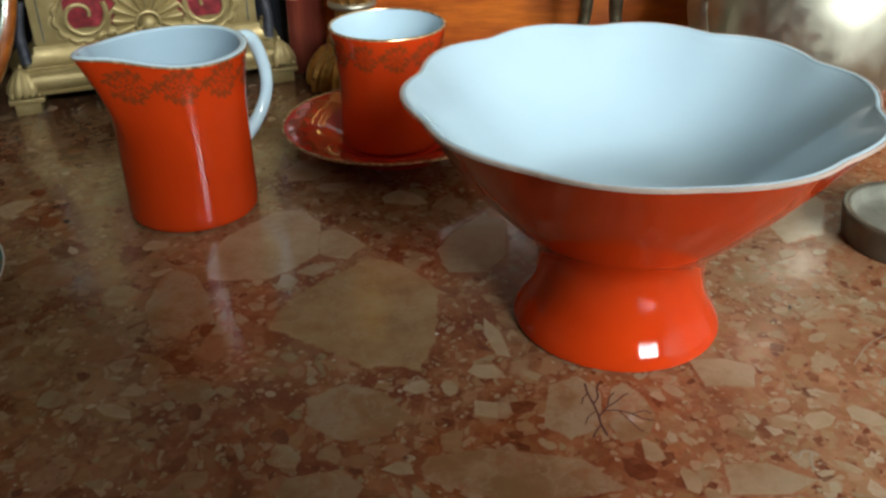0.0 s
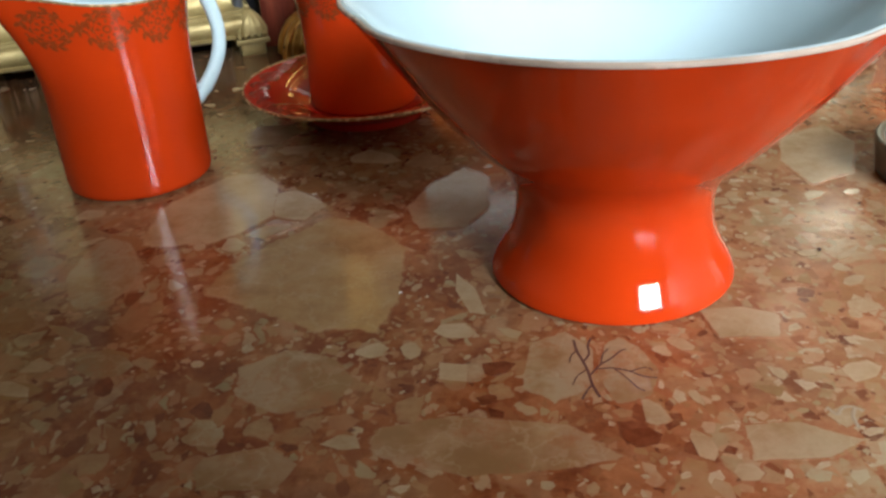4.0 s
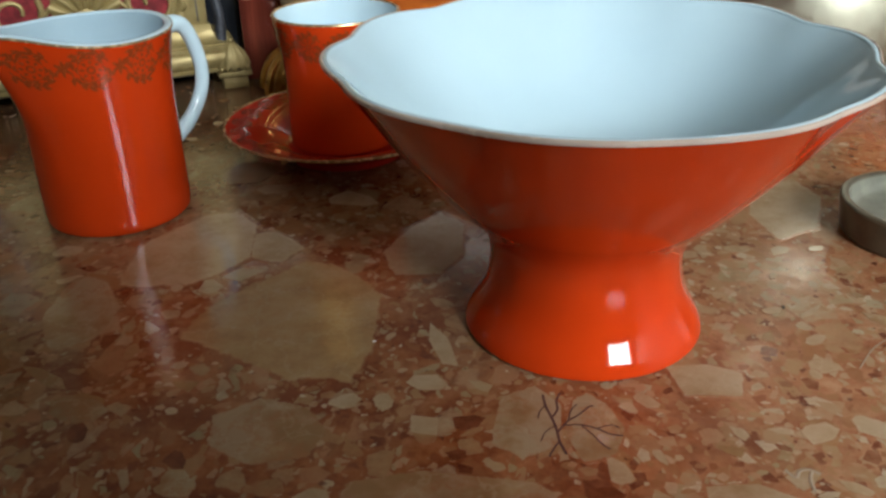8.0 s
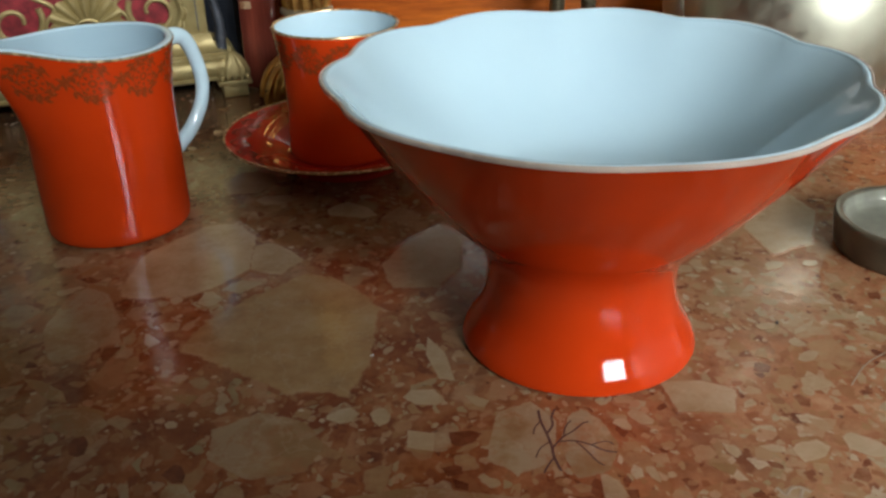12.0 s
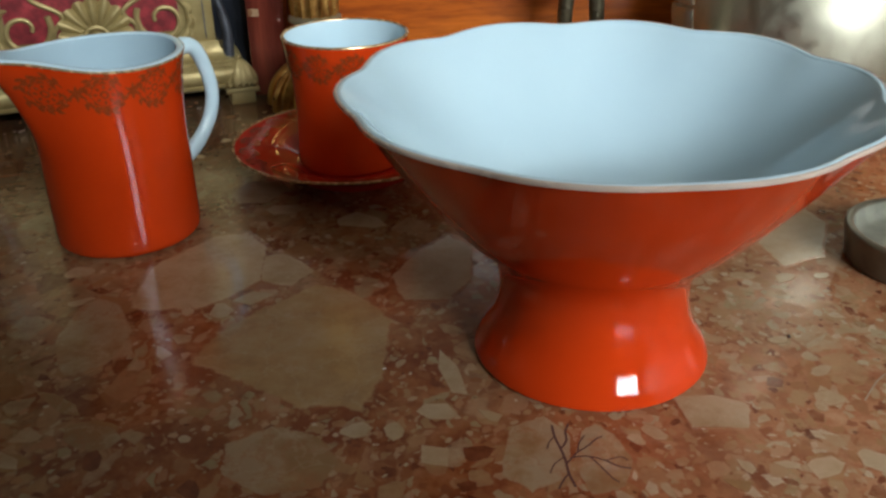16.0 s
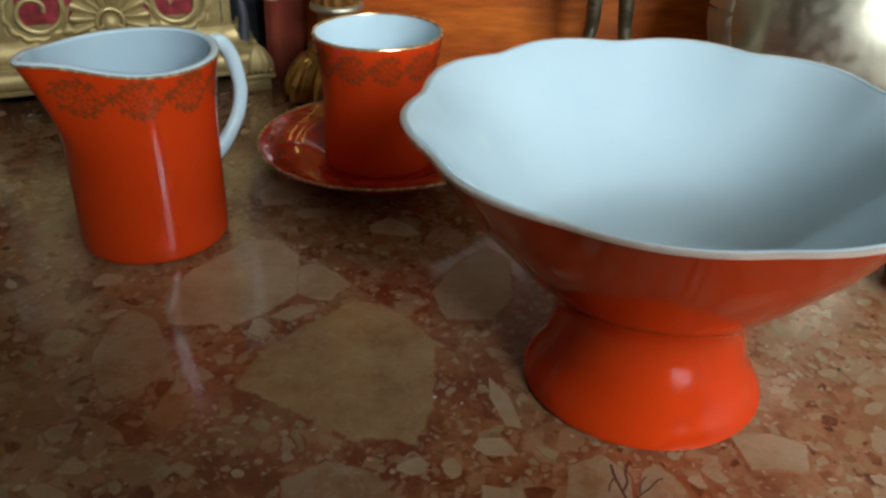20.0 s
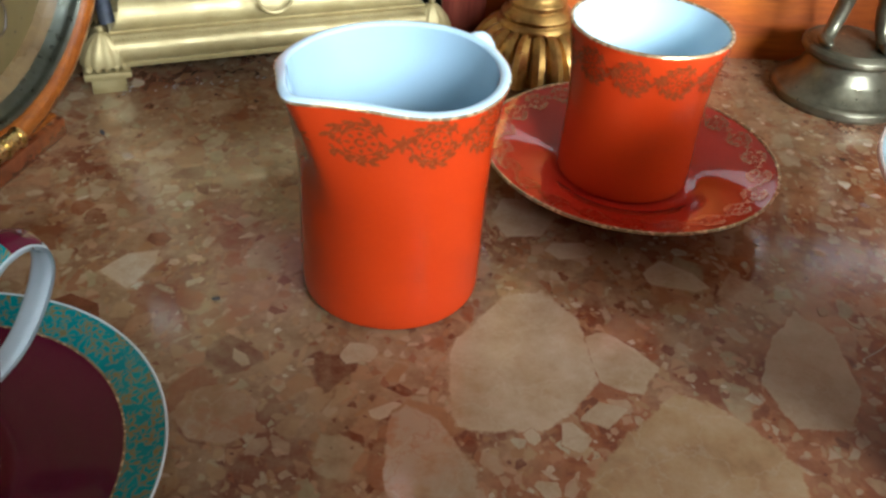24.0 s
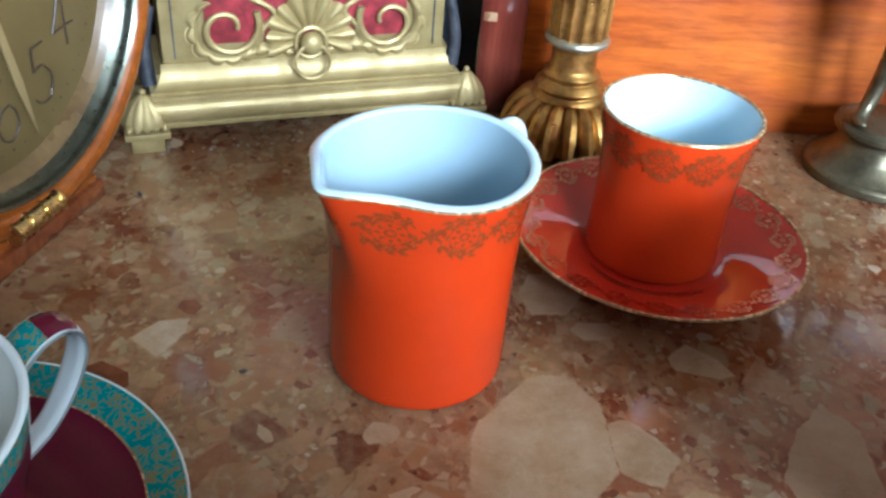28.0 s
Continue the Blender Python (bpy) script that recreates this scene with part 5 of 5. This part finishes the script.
# the finest chips, too many to count, as one sheet of small angular plates
def fine_chips(count, seed):
    rnd = random.Random(seed)
    big = [(ob.matrix_local.translation.x, ob.matrix_local.translation.y, 0.86 * min(ob.dimensions.x, ob.dimensions.y) / 2) for ob in top.children if ob.name.startswith(("stone", "dark")) and max(ob.dimensions) > 0.014]
    verts, faces = [], []
    while len(faces) < count:
        x, y = rnd.uniform(-0.40, 0.34), 0.17 + 0.50 * rnd.random() ** 1.25
        dense = 0.35 + 0.65 * min(max((x - 0.02) / 0.12, 0), 1) * min(max((0.5 - y) / 0.1, 0), 1)
        dense *= 1 - 0.75 * min(max((0.9 * y - x - 0.45) / 0.12, 0), 1)
        if rnd.random() > dense or noise.noise((x * 22, y * 22, 4.0)) < -0.12 - 0.3 * (dense - 0.35):
            continue
        if any((x - a) ** 2 + (y - b) ** 2 < r * r for a, b, r in big):
            continue
        size = 0.0009 + (0.0028 + 0.0012 * (dense > 0.6)) * rnd.random() ** 2.6
        slim, turn, n = rnd.uniform(0.40, 0.95), rnd.uniform(0, math.pi), rnd.choice((4, 5, 5, 6))
        z = -FLOOR + rnd.uniform(0.00004, 0.00012)
        first = len(verts)
        for k in range(n):
            a = (k + rnd.uniform(-0.33, 0.33)) / n * math.tau
            r = size * rnd.uniform(0.75, 1.2)
            u, v = r * math.cos(a), r * slim * math.sin(a)
            verts.append((x + u * math.cos(turn) - v * math.sin(turn), y + u * math.sin(turn) + v * math.cos(turn), z))
        faces.append(tuple(range(first, first + n)))
    me = bpy.data.meshes.new("chip_scatter")
    me.from_pydata(verts, [], faces)
    me.materials.append(FINE_CHIP)
    ob = new("chip_scatter", me)
    ob.parent = top
    return tagged(ob, "scatter of small pale angular chips in the marble", kind="stuff")


fine_chips(6500, 21)


# dark branching vein across one stone
def branch(points, r, material=VEIN, name="dark_vein"):
    ob = part(name, tube([(x, y, 0) for x, y in points], r, 6, 1, 20), material, top)
    ob.matrix_local = pose(0, 0, -FLOOR + 0.00018)
    ob.scale = (1, 1, 0.25)
    return ob


branch(((0.0540, 0.2821), (0.0543, 0.2761), (0.0556, 0.2696), (0.0565, 0.2639), (0.0568, 0.2578), (0.0582, 0.2515)), 0.00046)
branch(((0.0567, 0.2623), (0.0605, 0.2675), (0.0645, 0.2708), (0.0683, 0.2748), (0.0702, 0.2755)), 0.00034)
branch(((0.0589, 0.2655), (0.0641, 0.2658), (0.0693, 0.2637), (0.0731, 0.2608), (0.0771, 0.2598)), 0.00035)
branch(((0.0556, 0.2696), (0.0580, 0.2739), (0.0582, 0.2785), (0.0598, 0.2827)), 0.00040)
branch(((0.0568, 0.2578), (0.0546, 0.2544), (0.0528, 0.2507)), 0.00032)
branch(((0.0645, 0.2658), (0.0675, 0.2608), (0.0700, 0.2557), (0.0721, 0.2535)), 0.00027)
branch(((0.0543, 0.2761), (0.0521, 0.2730), (0.0512, 0.2696)), 0.00027)
branch(((0.0610, 0.2681), (0.0622, 0.2729), (0.0645, 0.2763)), 0.00027)
branch(((0.0693, 0.2637), (0.0744, 0.2653), (0.0766, 0.2636)), 0.00024)
branch(((0.0563, 0.2656), (0.0528, 0.2623), (0.0509, 0.2579)), 0.00024)

branch(((0.1222, 0.2425), (0.1240, 0.2392), (0.1262, 0.2418), (0.1292, 0.2425), (0.1318, 0.2404)), 0.0006, PALE_VEIN, "pale_vein")
branch(((0.1300, 0.2420), (0.1280, 0.2380), (0.1276, 0.2332)), 0.0006, PALE_VEIN, "pale_vein")
branch(((0.1874, 0.3141), (0.1761, 0.3061), (0.1656, 0.2934)), 0.00025, PALE_VEIN, "pale_vein")
branch(((0.0371, 0.4040), (0.0477, 0.4109), (0.0560, 0.4200), (0.0590, 0.4261)), 0.00025, PALE_VEIN, "pale_vein")


# crumbs and dust lying on the marble
def crumb(x, y, size, turn, seed, material=MARK, label="small dark crumb lying on the marble top"):
    rnd = random.Random(seed)
    bm = lump((0, 0, 0), size, size * 0.55, size * 0.45, (0, 0, 0), 2)
    for v in bm.verts:
        v.co *= rnd.uniform(0.75, 1.2)
    low = min(v.co.z for v in bm.verts)
    ob = new("crumb", solid("crumb", bm, material))
    ob.matrix_world = pose(x, y, 0.0001 - low, 0, 0, turn)
    return tagged(ob, label, "crumb", "crumbs on the marble")


crumb(-0.2800, 0.5412, 0.0021, -50, 1)
crumb(-0.2043, 0.4232, 0.0016, 20, 2)
crumb(0.1533, 0.3348, 0.0011, 70, 3)
crumb(-0.0051, 0.3169, 0.0007, 20, 4, WHITE_PAINT, "tiny white crumb lying on the marble top")


def dust_line(seed):
    """Pale lint that gathered on the marble along the front of the casket."""
    rnd = random.Random(seed)
    bm = bmesh.new()
    turn = radians(20.7)
    for k in range(46):
        s, d = rnd.uniform(-0.085, 0.080), -0.017 + rnd.gauss(0, 0.003)
        x, y = -0.2105 + s * math.cos(turn) - d * math.sin(turn), 0.6290 + s * math.sin(turn) + d * math.cos(turn)
        a, n = rnd.uniform(0, math.tau), rnd.choice((3, 4, 5))
        step = rnd.uniform(0.0004, 0.0012)
        pts = []
        for i in range(n):
            pts.append((x, y, 0.0004 + rnd.uniform(0, 0.0003)))
            a += rnd.gauss(0, 0.6)
            x, y = x + step * math.cos(a), y + step * math.sin(a)
        w = rnd.uniform(0.00012, 0.0004)
        for p, q in zip(pts, pts[1:]):
            lump(((p[0] + q[0]) / 2, (p[1] + q[1]) / 2, 0.00042), step * 0.7, w, 0.0003, (0, 0, math.degrees(math.atan2(q[1] - p[1], q[0] - p[0]))), 1, bm)
    ob = new("dust", solid("dust", bm, DUST))
    return tagged(ob, "pale lint and dust along the casket base", "dust", kind="stuff")


dust_line(5)
